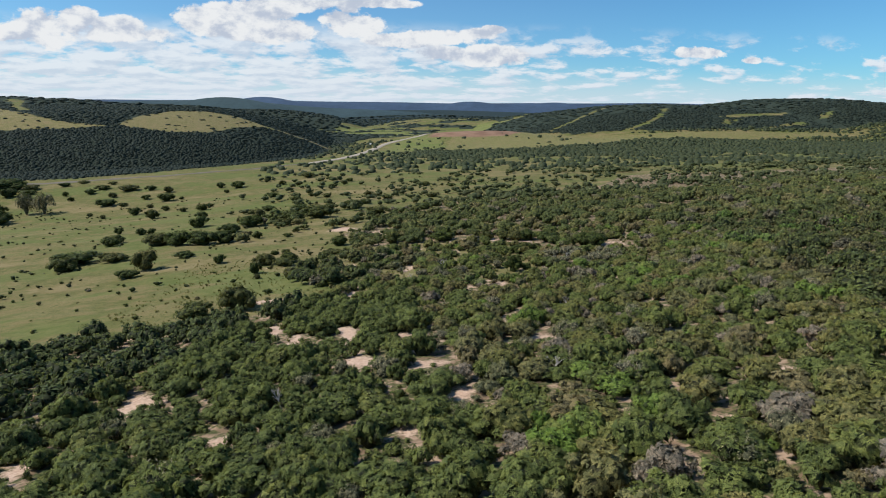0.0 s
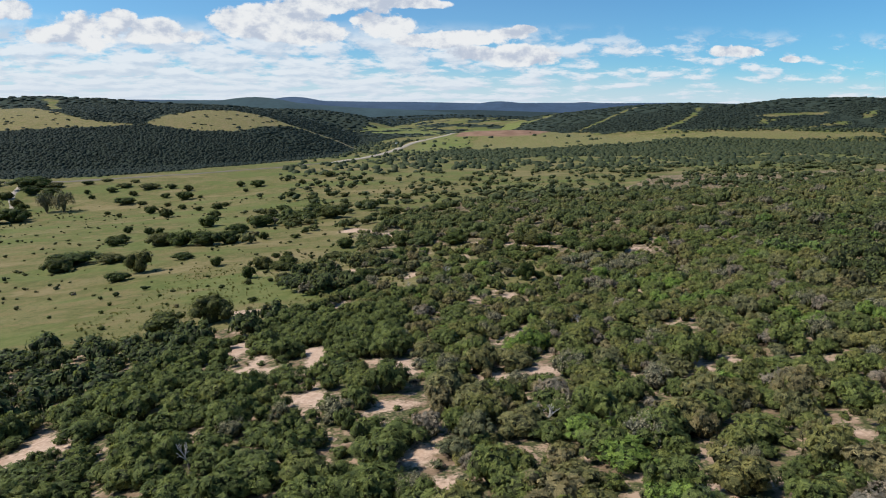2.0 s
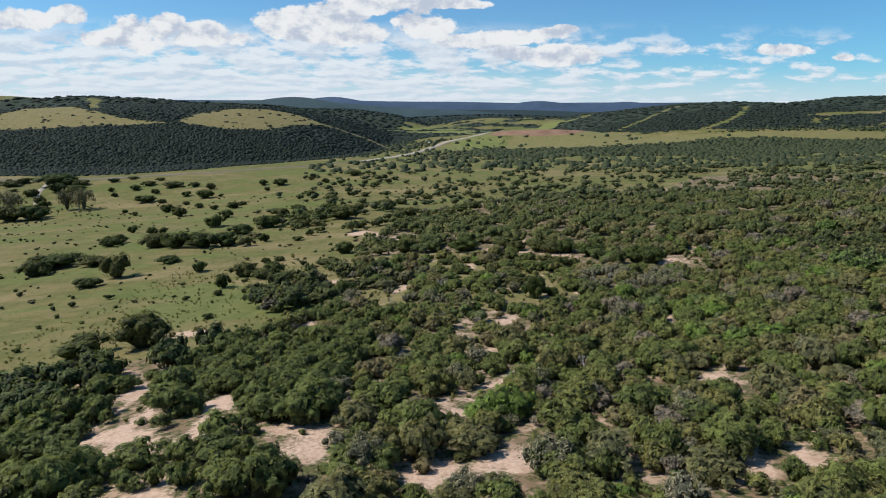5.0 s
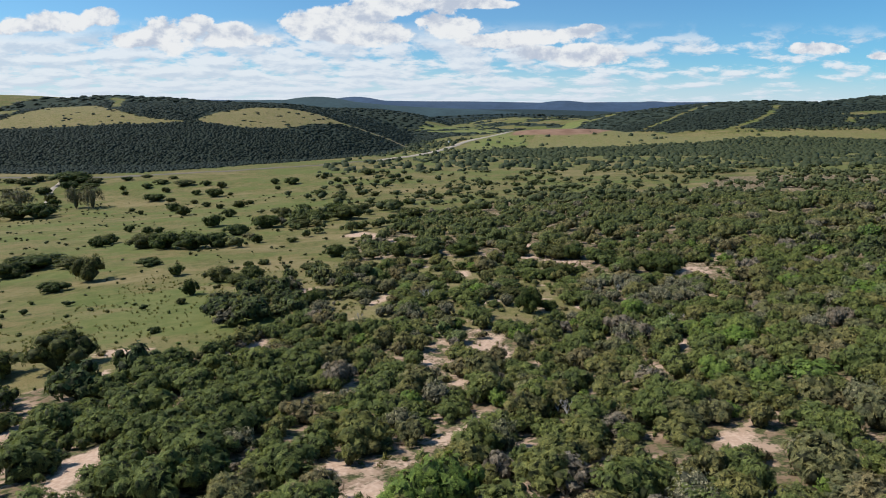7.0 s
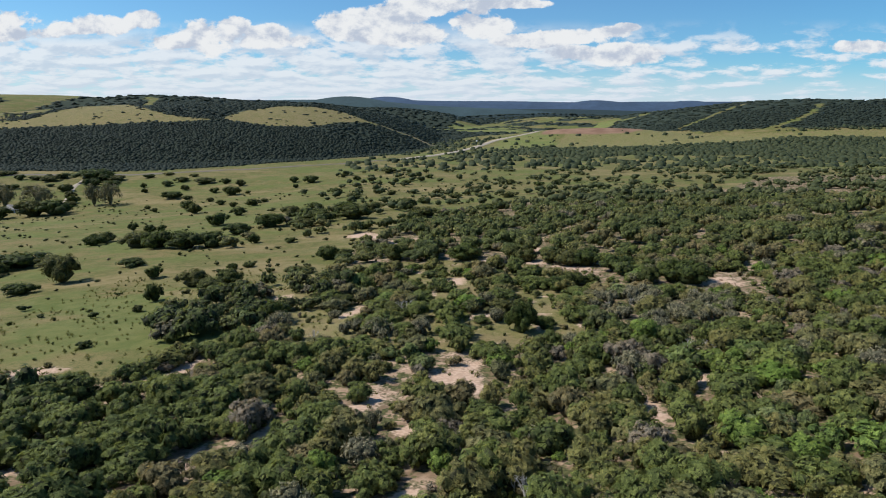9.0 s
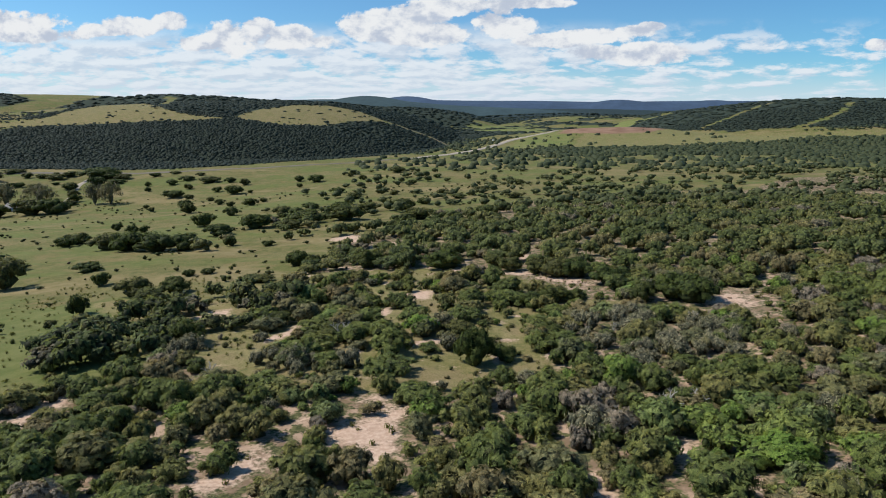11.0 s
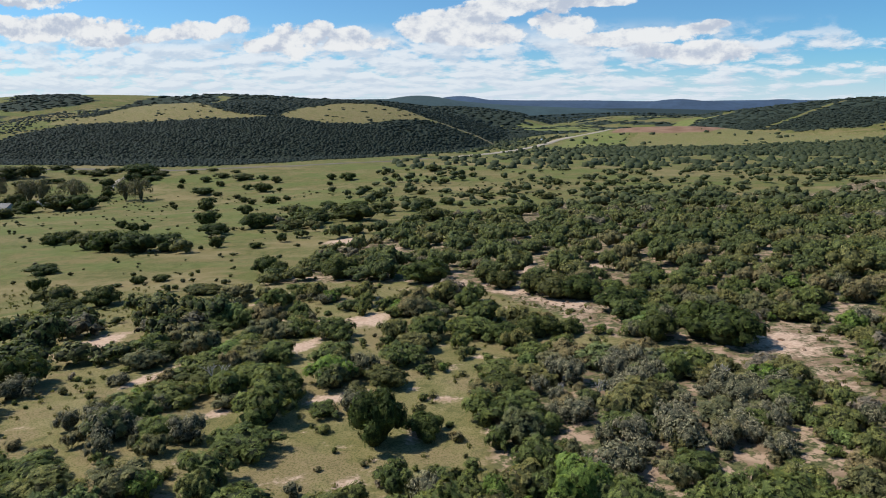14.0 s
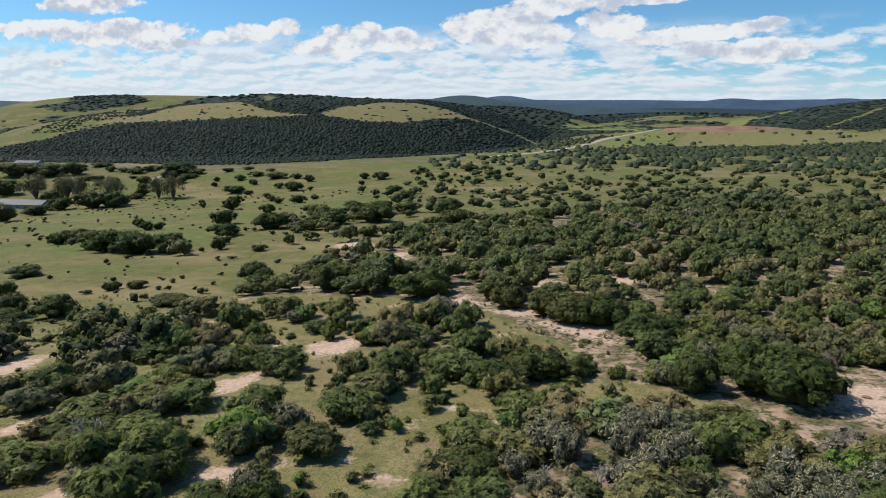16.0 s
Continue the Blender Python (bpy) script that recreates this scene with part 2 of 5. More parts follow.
GROUND = ground_material()
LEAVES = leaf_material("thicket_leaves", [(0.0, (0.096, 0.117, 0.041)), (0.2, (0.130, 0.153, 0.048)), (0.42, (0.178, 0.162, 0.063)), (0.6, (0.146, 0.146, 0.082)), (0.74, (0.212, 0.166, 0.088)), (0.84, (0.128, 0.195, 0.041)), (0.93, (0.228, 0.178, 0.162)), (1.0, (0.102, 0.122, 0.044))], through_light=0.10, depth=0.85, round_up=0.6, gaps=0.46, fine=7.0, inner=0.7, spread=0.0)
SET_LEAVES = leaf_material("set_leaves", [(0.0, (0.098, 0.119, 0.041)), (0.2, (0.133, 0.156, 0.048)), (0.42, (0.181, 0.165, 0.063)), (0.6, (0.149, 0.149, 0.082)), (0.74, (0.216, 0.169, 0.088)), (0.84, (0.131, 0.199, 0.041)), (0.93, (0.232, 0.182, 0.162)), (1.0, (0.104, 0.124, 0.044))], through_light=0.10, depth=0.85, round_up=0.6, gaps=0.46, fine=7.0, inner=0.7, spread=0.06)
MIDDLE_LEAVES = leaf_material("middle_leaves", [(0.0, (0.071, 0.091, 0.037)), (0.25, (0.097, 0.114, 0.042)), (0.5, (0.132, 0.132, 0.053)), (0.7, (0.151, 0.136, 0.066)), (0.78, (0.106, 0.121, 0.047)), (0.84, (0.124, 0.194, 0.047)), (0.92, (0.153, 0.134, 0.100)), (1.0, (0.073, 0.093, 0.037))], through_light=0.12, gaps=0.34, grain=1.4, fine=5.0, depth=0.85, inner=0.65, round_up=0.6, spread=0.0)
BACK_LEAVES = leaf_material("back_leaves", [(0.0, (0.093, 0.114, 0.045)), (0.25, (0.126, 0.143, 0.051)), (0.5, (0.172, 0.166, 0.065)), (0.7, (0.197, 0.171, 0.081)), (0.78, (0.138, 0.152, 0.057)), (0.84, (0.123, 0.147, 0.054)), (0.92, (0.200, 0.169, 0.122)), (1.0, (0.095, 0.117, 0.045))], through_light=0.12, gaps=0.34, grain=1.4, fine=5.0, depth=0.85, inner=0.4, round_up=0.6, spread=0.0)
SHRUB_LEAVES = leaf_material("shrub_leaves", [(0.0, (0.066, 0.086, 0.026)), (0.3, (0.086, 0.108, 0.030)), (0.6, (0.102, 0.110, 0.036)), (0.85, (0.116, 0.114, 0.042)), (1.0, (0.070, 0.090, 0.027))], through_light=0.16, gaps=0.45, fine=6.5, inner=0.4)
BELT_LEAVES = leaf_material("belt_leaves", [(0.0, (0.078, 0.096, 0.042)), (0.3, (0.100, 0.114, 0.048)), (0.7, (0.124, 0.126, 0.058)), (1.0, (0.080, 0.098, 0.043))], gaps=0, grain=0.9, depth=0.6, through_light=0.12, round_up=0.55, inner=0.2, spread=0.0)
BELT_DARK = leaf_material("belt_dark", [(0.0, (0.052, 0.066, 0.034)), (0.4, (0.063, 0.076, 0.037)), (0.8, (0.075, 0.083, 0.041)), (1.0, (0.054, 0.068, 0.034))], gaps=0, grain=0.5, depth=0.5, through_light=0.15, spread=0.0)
# leaves of the hill bush, with a bluish haze tint mixed into the colours
HAZE_LEAVES = leaf_material("haze_leaves", [(0.0, (0.038, 0.052, 0.041)), (0.35, (0.044, 0.059, 0.044)), (0.7, (0.040, 0.054, 0.042)), (0.9, (0.048, 0.060, 0.045))], through_light=0.35, grain=0.4, gaps=0, depth=0.25, spread=0.0)
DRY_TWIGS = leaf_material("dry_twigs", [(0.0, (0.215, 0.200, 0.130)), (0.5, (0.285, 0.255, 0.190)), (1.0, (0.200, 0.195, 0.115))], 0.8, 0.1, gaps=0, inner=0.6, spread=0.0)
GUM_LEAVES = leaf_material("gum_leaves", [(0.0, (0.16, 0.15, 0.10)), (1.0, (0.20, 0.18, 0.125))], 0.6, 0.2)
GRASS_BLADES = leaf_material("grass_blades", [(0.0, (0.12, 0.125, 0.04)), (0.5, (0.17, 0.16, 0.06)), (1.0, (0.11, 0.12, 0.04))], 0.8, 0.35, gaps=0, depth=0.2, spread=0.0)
# both ridge colours carry the haze and cloud shadow of the distance
HAZE_BLUE = plain("haze_blue", (0.042, 0.070, 0.112), 0.95, 0.65, 0.005)
HAZE_DARK = plain("haze_dark", (0.036, 0.062, 0.066), 0.95, 0.65, 0.008)
BARK = plain("bark", (0.16, 0.125, 0.095), 0.9, 0.4, 3.0)
DEAD_WOOD = plain("dead_wood", (0.38, 0.35, 0.31), 0.85, 0.3, 4.0)
GRAVEL = plain("gravel", (0.33, 0.28, 0.215), 0.95, 0.2, 0.3)
TAR = plain("tar", (0.150, 0.130, 0.098), 0.95, 0.25, 0.2)
ROOF = plain("roof_sheet", (0.11, 0.105, 0.10), 0.6, 0.25, 0.8)
WHITE_WALL = plain("white_wall", (0.26, 0.31, 0.37), 0.8, 0.15, 0.8)
DARK_GLASS = plain("dark_glass", (0.04, 0.045, 0.05), 0.15, 0.2, 1.0)
STONE = plain("stone", (0.22, 0.15, 0.10), 0.9, 0.3, 2.0)
WHITE_PAINT = plain("white_paint", (0.75, 0.75, 0.74), 0.4, 0.1, 1.0)
RUBBER = plain("rubber", (0.03, 0.03, 0.03), 0.8, 0.2, 3.0)


# ---- the lie of the land ----
def mound(x, y, cx, cy, ax, ay, h, p=3.0, e=1.0):
    """A broad hill: full height at its middle, down to nothing at a rounded rectangle round it."""
    r = (np.abs(x - cx) / ax) ** p + (np.abs(y - cy) / ay) ** p
    return h * np.maximum(1 - r, 0) ** e


def knoll(x, y, cx, cy, ax, ay, h):
    return h * np.exp(-((x - cx) / ax) ** 2 - ((y - cy) / ay) ** 2)


SWELLS = [(-20, 30, 1.28), (15, 25, -0.98), (10, 62, -1.43), (-15, 68, -0.31), (30, 85, -1.37), (10, 98, 0.08), (-10, 122, -0.37), (25, 112, -0.63), (48, 130, -0.71)]


def land(x, y):
    """Height of the bare ground at a place of the plan."""
    x, y = np.asarray(x, float), np.asarray(y, float)
    xs, ys = np.clip(x, -700, 500), np.maximum(y, -150.0)
    z = -46.4 + 0.069 * xs * np.exp(-(np.maximum(ys, 0) / 330) ** 2) + 70.2 * np.exp(-(ys + 150) / 170)
    z = z - 11.2 * np.exp(-((x + 260) / 170) ** 2 - ((y - 390) / 130) ** 2) + 0.0132 * xs
    z = z + 0.022 * np.clip(y - 950, 0, 2500)
    # the long hill beyond the farm, with two bald knolls on its brow
    z = z + mound(x, y, -485, 1130, 425, 520, 66)
    z = z + knoll(x, y, -720, 1470, 190, 190, 30) + knoll(x, y, -940, 1480, 170, 160, 72) + knoll(x, y, -400, 1500, 260, 200, 12) + knoll(x, y, -420, 820, 70, 60, 4) + knoll(x, y, -250, 1000, 90, 70, 6)
    # hills behind it, the dark spur and the green slopes up the valley
    z = z + mound(x, y, -1550, 2050, 520, 600, 92) + mound(x, y, -420, 1950, 430, 420, 52) + mound(x, y, 330, 1950, 260, 350, 20) + knoll(x, y, 250, 2450, 260, 160, 12)
    # the ploughed rise and the wooded hills on the far side
    z = z + knoll(x, y, 215, 1120, 170, 110, 20) + knoll(x, y, 480, 950, 240, 90, 12)
    z = z + mound(x, y, 810, 1430, 530, 420, 60) + knoll(x, y, 700, 1400, 150, 180, 8) + mound(x, y, 1600, 1500, 700, 800, 55)
    # the far plateau
    z = z + 20 * (1 / (1 + np.exp(-(y - 2950 - 0.15 * x) / 120))) + 10 * np.sin(x / 420 + 1.0) * (y > 2500)
    # the near slope: a shoulder under the start, hollows further down
    for cx, cy, h in SWELLS:
        z = z + knoll(x, y, cx, cy, 22, 22, h)
    # small swells of the ground
    z = z + 0.5 * np.sin(x / 23 + 1.3 * np.sin(y / 31)) * np.sin(y / 27 + 0.7) + 0.25 * np.sin(x / 7.1 + y / 11) * np.sin(y / 6.3 - x / 15)
    return z


def inside(poly, x, y):
    """Metres inside (positive) or outside a closed line of the plan."""
    x, y = np.asarray(x, float), np.asarray(y, float)
    best, odd = np.full(x.shape, 1e9), np.zeros(x.shape, bool)
    for (ax, ay), (bx, by) in zip(poly, poly[1:] + poly[:1]):
        t = np.clip(((x - ax) * (bx - ax) + (y - ay) * (by - ay)) / max((bx - ax) ** 2 + (by - ay) ** 2, 1e-9), 0, 1)
        best = np.minimum(best, np.hypot(x - ax - t * (bx - ax), y - ay - t * (by - ay)))
        if ay != by:
            odd ^= ((ay > y) != (by > y)) & (x < (bx - ax) * (y - ay) / (by - ay) + ax)
    return np.where(odd, best, -best)


def near_line(line, x, y):
    """Metres from an open line of the plan."""
    best = np.full(np.shape(x), 1e9)
    for (ax, ay), (bx, by) in zip(line, line[1:]):
        t = np.clip(((x - ax) * (bx - ax) + (y - ay) * (by - ay)) / max((bx - ax) ** 2 + (by - ay) ** 2, 1e-9), 0, 1)
        best = np.minimum(best, np.hypot(x - ax - t * (bx - ax), y - ay - t * (by - ay)))
    return best


def soft(d, width):
    return np.clip(0.5 + d / (2 * width), 0, 1)


def patchy(x, y, size, seed=0.0):
    """A cheap uneven pattern between 0 and 1."""
    a, b = x / size + seed, y / size + 1.7 * seed
    v = np.sin(a + 1.9 * np.sin(b * 0.8 + seed)) * np.sin(b + 1.6 * np.sin(a * 0.7)) + 0.5 * np.sin(2.3 * a + 1.1 * b) * np.sin(2.1 * b - 0.9 * a + seed)
    return np.clip(0.5 + 0.42 * v, 0, 1)


# Open land: the meadow in front of the farm, the glade and the dry wash.
MEADOW = [(-300, 40), (-66, 62), (-58, 65), (-52, 64), (-44, 65), (-40, 69), (-35, 72), (-28, 78), (-20, 93), (-19, 111), (-15, 119), (-20, 135), (-24, 147), (-24, 170), (-26, 195), (-7, 222), (6, 248), (20, 300), (51, 316), (92, 312), (130, 330), (190, 420), (150, 520), (34, 520), (1, 609), (60, 760), (20, 1000), (-150, 640), (-600, 600), (-600, 60)]
WASH = [(2.8, 153.8), (5.6, 155.7), (10.5, 153.2), (8.6, 164.5), (12.1, 163.2), (13.8, 155.0), (18.5, 148.2), (20.6, 148.7), (24.4, 146.7), (28.1, 142.4), (34.6, 141.5), (34.3, 136.4), (35.5, 131.0), (34.8, 127.0), (32.3, 129.0), (28.5, 133.9), (24.6, 138.4), (20.3, 141.1), (15.5, 144.8), (6.0, 149.1)]
WASH_RIGHT = [(40.8, 122.4), (42.8, 121.4), (46.7, 121.6), (49.6, 127.8), (56.7, 129.6), (55.4, 122.5), (51.5, 112.5), (53.5, 107.7), (52.3, 105.3), (48.5, 107.0), (48.3, 111.6), (49.0, 116.4), (45.1, 117.7), (40.8, 119.4)]
TONGUE = [(-4.5, 84.2), (-53.1, 130.3), (-33.2, 136.2), (-13.9, 129.6), (-25.7, 153.1), (3.6, 153.9), (18.9, 143.1), (28.5, 131.1), (29.7, 124.2), (40.4, 120.1), (39.8, 117.3), (29.4, 113.0), (21.8, 105.0), (24.3, 89.3)]
WASH_TRACK = [(60.5, 136.5), (64.1, 136.3), (64.8, 131.8), (62.3, 126.5), (61.4, 130.1), (59.5, 133.2)]
CLUMPS = [
    (-22.2, 107.1, 4.3, 9), (-9.8, 101.9, 0.7, 0.6), (-3.1, 92.6, 3.2, 3.4), (2, 93.9, 1.3, 2.6), (-5.7, 102.2, 1.4, 0.6),
    (-1.1, 102.5, 1.8, 0.6), (-12.4, 117.3, 4.6, 3.9), (-18.8, 128.3, 3.7, 3.7), (-11.9, 111.5, 2, 0.6), (-10.2, 137.7, 5.7, 2.6),
    (-5.1, 123.1, 3.1, 5.8), (-3.4, 143.5, 2.1, 0.6), (2.7, 118.5, 1.4, 0.6), (4.2, 132.2, 2.8, 3.7), (11.9, 133.7, 4.5, 5.3),
    (13.5, 120.9, 3.9, 1.5), (20.6, 125.8, 2.8, 4.9), (25.6, 124.5, 2.4, 3), (-1.3, 106.3, 2.6, 3.3), (4.1, 107.2, 1.9, 0.6),
    (8, 109.5, 1.9, 2.4), (13.6, 111.5, 2, 1.6), (12.4, 104.7, 1.2, 0.6),
]
CLUMPS_GLADE = [
    (17.6, 95.9, 1.1, 0.9), (19.2, 114.4, 0.6, 0.6), (24, 114.4, 0.6, 0.6), (30.5, 114.2, 1.1, 1.8), (27.8, 109.8, 0.6, 2.2),
    (23.3, 105.3, 1.7, 0.6), (12.5, 88.6, 2, 1.5), (18.6, 89, 1.5, 0.8), (22.4, 89.3, 1.2, 0.6), (7.2, 90.6, 0.9, 1.3),
    (1, 85.3, 2.3, 0.6), (0.9, 88.5, 1.2, 0.6), (7.5, 86.6, 0.6, 0.6), (-3.3, 85.3, 0.6, 0.6), (25.4, 98.2, 2.7, 2.3),
]
CLUMPS_LATE = [
    (-2.8, 100, 1.5, 4.3), (0.7, 100.8, 1.1, 3.2), (-6.4, 105.5, 1.5, 1.2), (6.3, 99.9, 0.7, 0.6), (0.2, 107.7, 1.7, 0.8),
    (5.4, 107.4, 1.7, 0.9), (9.7, 108.6, 1.9, 1.8), (13.1, 104.9, 1.1, 0.6), (15, 109.8, 1.8, 0.6), (12.7, 116.6, 2, 1.6),
    (17.5, 122, 3.7, 3.9), (24.7, 122.1, 3.3, 2.3), (11.3, 100.3, 1.2, 0.6), (24.3, 110.1, 0.8, 0.6), (27.3, 113.1, 1.7, 2.5),
    (30.9, 114.6, 1.5, 1.5), (23.7, 103.9, 1.6, 0.6), (-10.7, 112.3, 2.3, 0.6), (-5.9, 113.5, 3.3, 1.2), (-7.3, 121.6, 4, 3.4),
]
CLUMPS_DARK = [
    (-31.1, 105.1, 4.9, 12.5), (-22.5, 106.5, 4.8, 9.2), (-14.8, 121.5, 5.7, 13), (-1.1, 91.7, 4.6, 2.6), (-6.5, 84.2, 4, 3.4),
]
CLUMPS_WASH = [
    (18.3, 150.7, 3.1, 3.3), (23.2, 144.8, 2.2, 2.3), (30, 145, 3.6, 4.6), (37.5, 129.8, 3.3, 1.8), (38.1, 120.8, 1.2, 0.6),
    (44.4, 123.3, 2.7, 3.6), (35.6, 122.8, 0.6, 0.6),
]
CROP = [(5, 830), (25, 1040), (100, 1150), (150, 1056), (140, 945), (100, 890)]
PLOUGH = [(110, 1075), (160, 1200), (250, 1230), (300, 1120), (255, 1055), (190, 1040)]
LUSH = [(-340, 300), (-210, 262), (-130, 212), (-105, 235), (-120, 275), (-200, 350), (-270, 370), (-340, 400)]
FIELD = [(156, 1083), (228, 1122), (339, 1162), (390, 1106), (479, 1076), (565, 1067), (700, 1062), (817, 1059), (986, 1058), (976, 1045), (858, 1034), (733, 1022), (572, 943), (442, 926), (350, 889), (257, 883), (164, 864), (106, 875)]
FAR_FIELD = [(-120, 1620), (-60, 1750), (40, 1800), (150, 1520), (330, 1700), (420, 1500), (200, 1300), (60, 1270), (-50, 1430)]
BALD_LEFT = [(-599, 728), (-552, 780), (-582, 905), (-800, 1327), (-543, 1002), (-420, 816), (-372, 787), (-314, 777), (-351, 757), (-424, 737), (-487, 728), (-537, 720)]
BALD_RIGHT = [(-313, 784), (-315, 887), (-290, 963), (-246, 996), (-203, 1002), (-153, 970), (-188, 892), (-205, 807), (-247, 780), (-289, 778)]
ROAD = [(-580, 500), (-430, 518), (-322, 533), (-258, 543), (-200, 563), (-145, 596), (-74, 662), (-26, 780), (30, 1020), (112, 1128), (135, 1300)]
TRACK = [(-322, 534), (-314, 506), (-300, 470), (-280, 435), (-268, 412)]
BREAK_ONE = [(369, 1162), (433, 1216), (513, 1314), (565, 1379)]
BREAK_TWO = [(495, 1094), (557, 1131), (607, 1179), (678, 1287)]
BREAK_FAR = [(1008, 1190), (974, 1161), (949, 1138)]
BREAK_LANE = [(724, 1136), (714, 1104), (708, 1082)]
WEST_FACE = [(-1641, 1599), (-1570, 1665), (-3362, 3790), (-1474, 1844), (-1330, 1734), (-1341, 1637), (-1397, 1567), (-1466, 1557), (-1575, 1585)]
WEST_STRIP = [(-1490, 1361), (-1524, 1496), (-1468, 1529), (-1443, 1513), (-1508, 1461), (-1352, 1258)]
HILL_PATCH = [(728, 1162), (784, 1192), (911, 1218), (890, 1184), (818, 1167), (745, 1151)]
HILL_OPEN = [(716, 1093), (740, 1142), (839, 1162), (910, 1139), (892, 1099), (784, 1081)]
BREAK_LEFT = [(-496, 954), (-671, 1287), (-714, 1375)]
BREAK_SPUR = [(-153, 970), (-119, 978), (-85, 982), (-53, 970)]
# Bare sand: middle and half sizes.
SAND_START = [
    (-49.2, 7.4, 1.2, 3.1), (-6.6, -10, 1.3, 1.8), (5.6, -4.1, 0.6, 0.9), (11.2, -6.8, 0.4, 2.1),
]
SAND_SLOPE = [
    (-44.3, 22.1, 2.8, 4.1), (-33, 7.9, 1.6, 1.2), (-14.1, 20.8, 1.3, 2.4), (-14.2, 15.8, 0.8, 3.3),
    (-12.2, 10.8, 2.7, 1.7), (-10.6, 6.3, 1.2, 2.1), (-17.5, 4.4, 1.5, 1.7), (-14.8, 3.3, 0.6, 1.2),
    (-3.8, 27.1, 1.5, 2.7), (1.2, 28.9, 1.8, 2), (-22.2, 24.8, 1.5, 1.9), (-29.8, 37.9, 1.8, 2.2),
    (-30.2, 43.1, 1.2, 3.5), (-23.9, 45.5, 1.5, 3.6), (-12.6, 31.2, 1.1, 2.3), (2.8, 2.5, 0.8, 1.7),
    (4.6, 2.2, 0.9, 0.7), (4.2, -0.4, 0.8, 1.2), (6, -2.8, 0.9, 1.2), (25.2, 12.7, 1.1, 5),
    (17, 7.1, 1.3, 1.7), (-3.9, 10.1, 0.6, 1.1), (20.3, 26.8, 0.7, 1.6), (-36, 23.4, 0.7, 1.4),
]
SAND_BRUSH = [
    (-34, 53.1, 0.9, 8.9), (-31.1, 39, 2.2, 2), (-27.1, 34.5, 3.1, 3.5), (-22.7, 41.1, 1, 7.5),
    (-14.5, 31.9, 1.1, 2.6), (-12, 31.6, 0.9, 1.2), (-3.8, 26.8, 2.2, 2.4), (1, 28.4, 2.4, 2),
    (5.3, 26.9, 0.7, 1.1), (-20.8, 23.8, 1.2, 3.4), (-12.6, 20.8, 1.7, 1.2), (-15.4, 19.7, 1.4, 0.6),
    (-13, 23.3, 0.6, 0.9), (-35.2, 25, 1, 1.4), (-10.3, 58.9, 0.7, 3.8), (-5.5, 41.4, 1.1, 2.9),
    (-1.6, 38.4, 1.4, 1.9), (20.8, 26.1, 0.9, 1.4), (16.9, 26.2, 0.7, 2.2), (11, 23.5, 1.1, 0.5),
    (23.2, 45.4, 0.7, 1.3), (4.6, 52.6, 0.5, 5), (9.4, 36.3, 0.5, 0.9), (-2.6, 42, 0.7, 3.6),
]
SAND_MIDDLE = [
    (-35.3, 54.4, 1.7, 3.9), (-30.4, 45.9, 0.9, 2.2), (-23, 44.5, 0.8, 4), (-21.4, 37.6, 1.6, 1.7),
    (-28.2, 37.4, 1.8, 2.6), (-15.9, 35.8, 0.9, 1.4), (-12.9, 34.3, 2, 1.4), (-13.8, 36.9, 0.4, 1.4),
    (-7.4, 62.4, 0.8, 3.2), (-5.1, 41.6, 0.7, 1.9), (-0.8, 42.9, 1.5, 1.4), (2.5, 43.1, 1.3, 1.1),
    (-3.5, 37.1, 1.5, 2.1), (-1, 37.7, 1.1, 1.5), (-2.3, 69.3, 0.7, 1.3), (3.6, 48.2, 0.6, 3.3),
    (7, 37.9, 1.3, 2.3), (10, 36.7, 0.4, 1), (22.9, 44.6, 1, 2), (19.1, 32.2, 1.2, 0.6),
    (21, 35.2, 0.5, 0.7), (40.6, 62.1, 0.5, 3.8), (33.8, 55.4, 0.4, 1.6), (14.5, 53.9, 0.5, 1.7),
]
SAND_LATE = [
    (-22.5, 80.4, 1.7, 5.5), (-10.6, 57.8, 1.1, 3.5), (-23.8, 68.9, 0.9, 1.8), (-22.5, 57.8, 1.6, 3),
    (-24, 47.4, 1.2, 1.4), (-37.7, 70.8, 0.9, 1.7), (-7.4, 64.6, 0.5, 1), (-2.2, 68.6, 0.7, 1.8),
    (0.6, 72.1, 1.3, 4.2), (7.9, 78, 2.7, 3.3), (12.1, 72.4, 0.6, 2.9), (3.5, 63.8, 0.8, 1.6),
    (2.9, 47.9, 1.5, 2.2), (5.4, 52.8, 0.4, 1.9), (7.8, 46, 0.5, 1.3), (30.5, 75.1, 0.8, 4.5),
    (23.7, 66.4, 0.7, 3.8), (23.6, 45.5, 1.1, 1.6), (17, 46.3, 0.8, 1.6), (33.1, 54.6, 0.6, 2),
    (41.7, 63.2, 0.5, 2.6), (37.6, 62, 0.4, 1.8), (26.3, 51.2, 0.9, 0.8), (-40.4, 80.5, 4.1, 2.6),
]
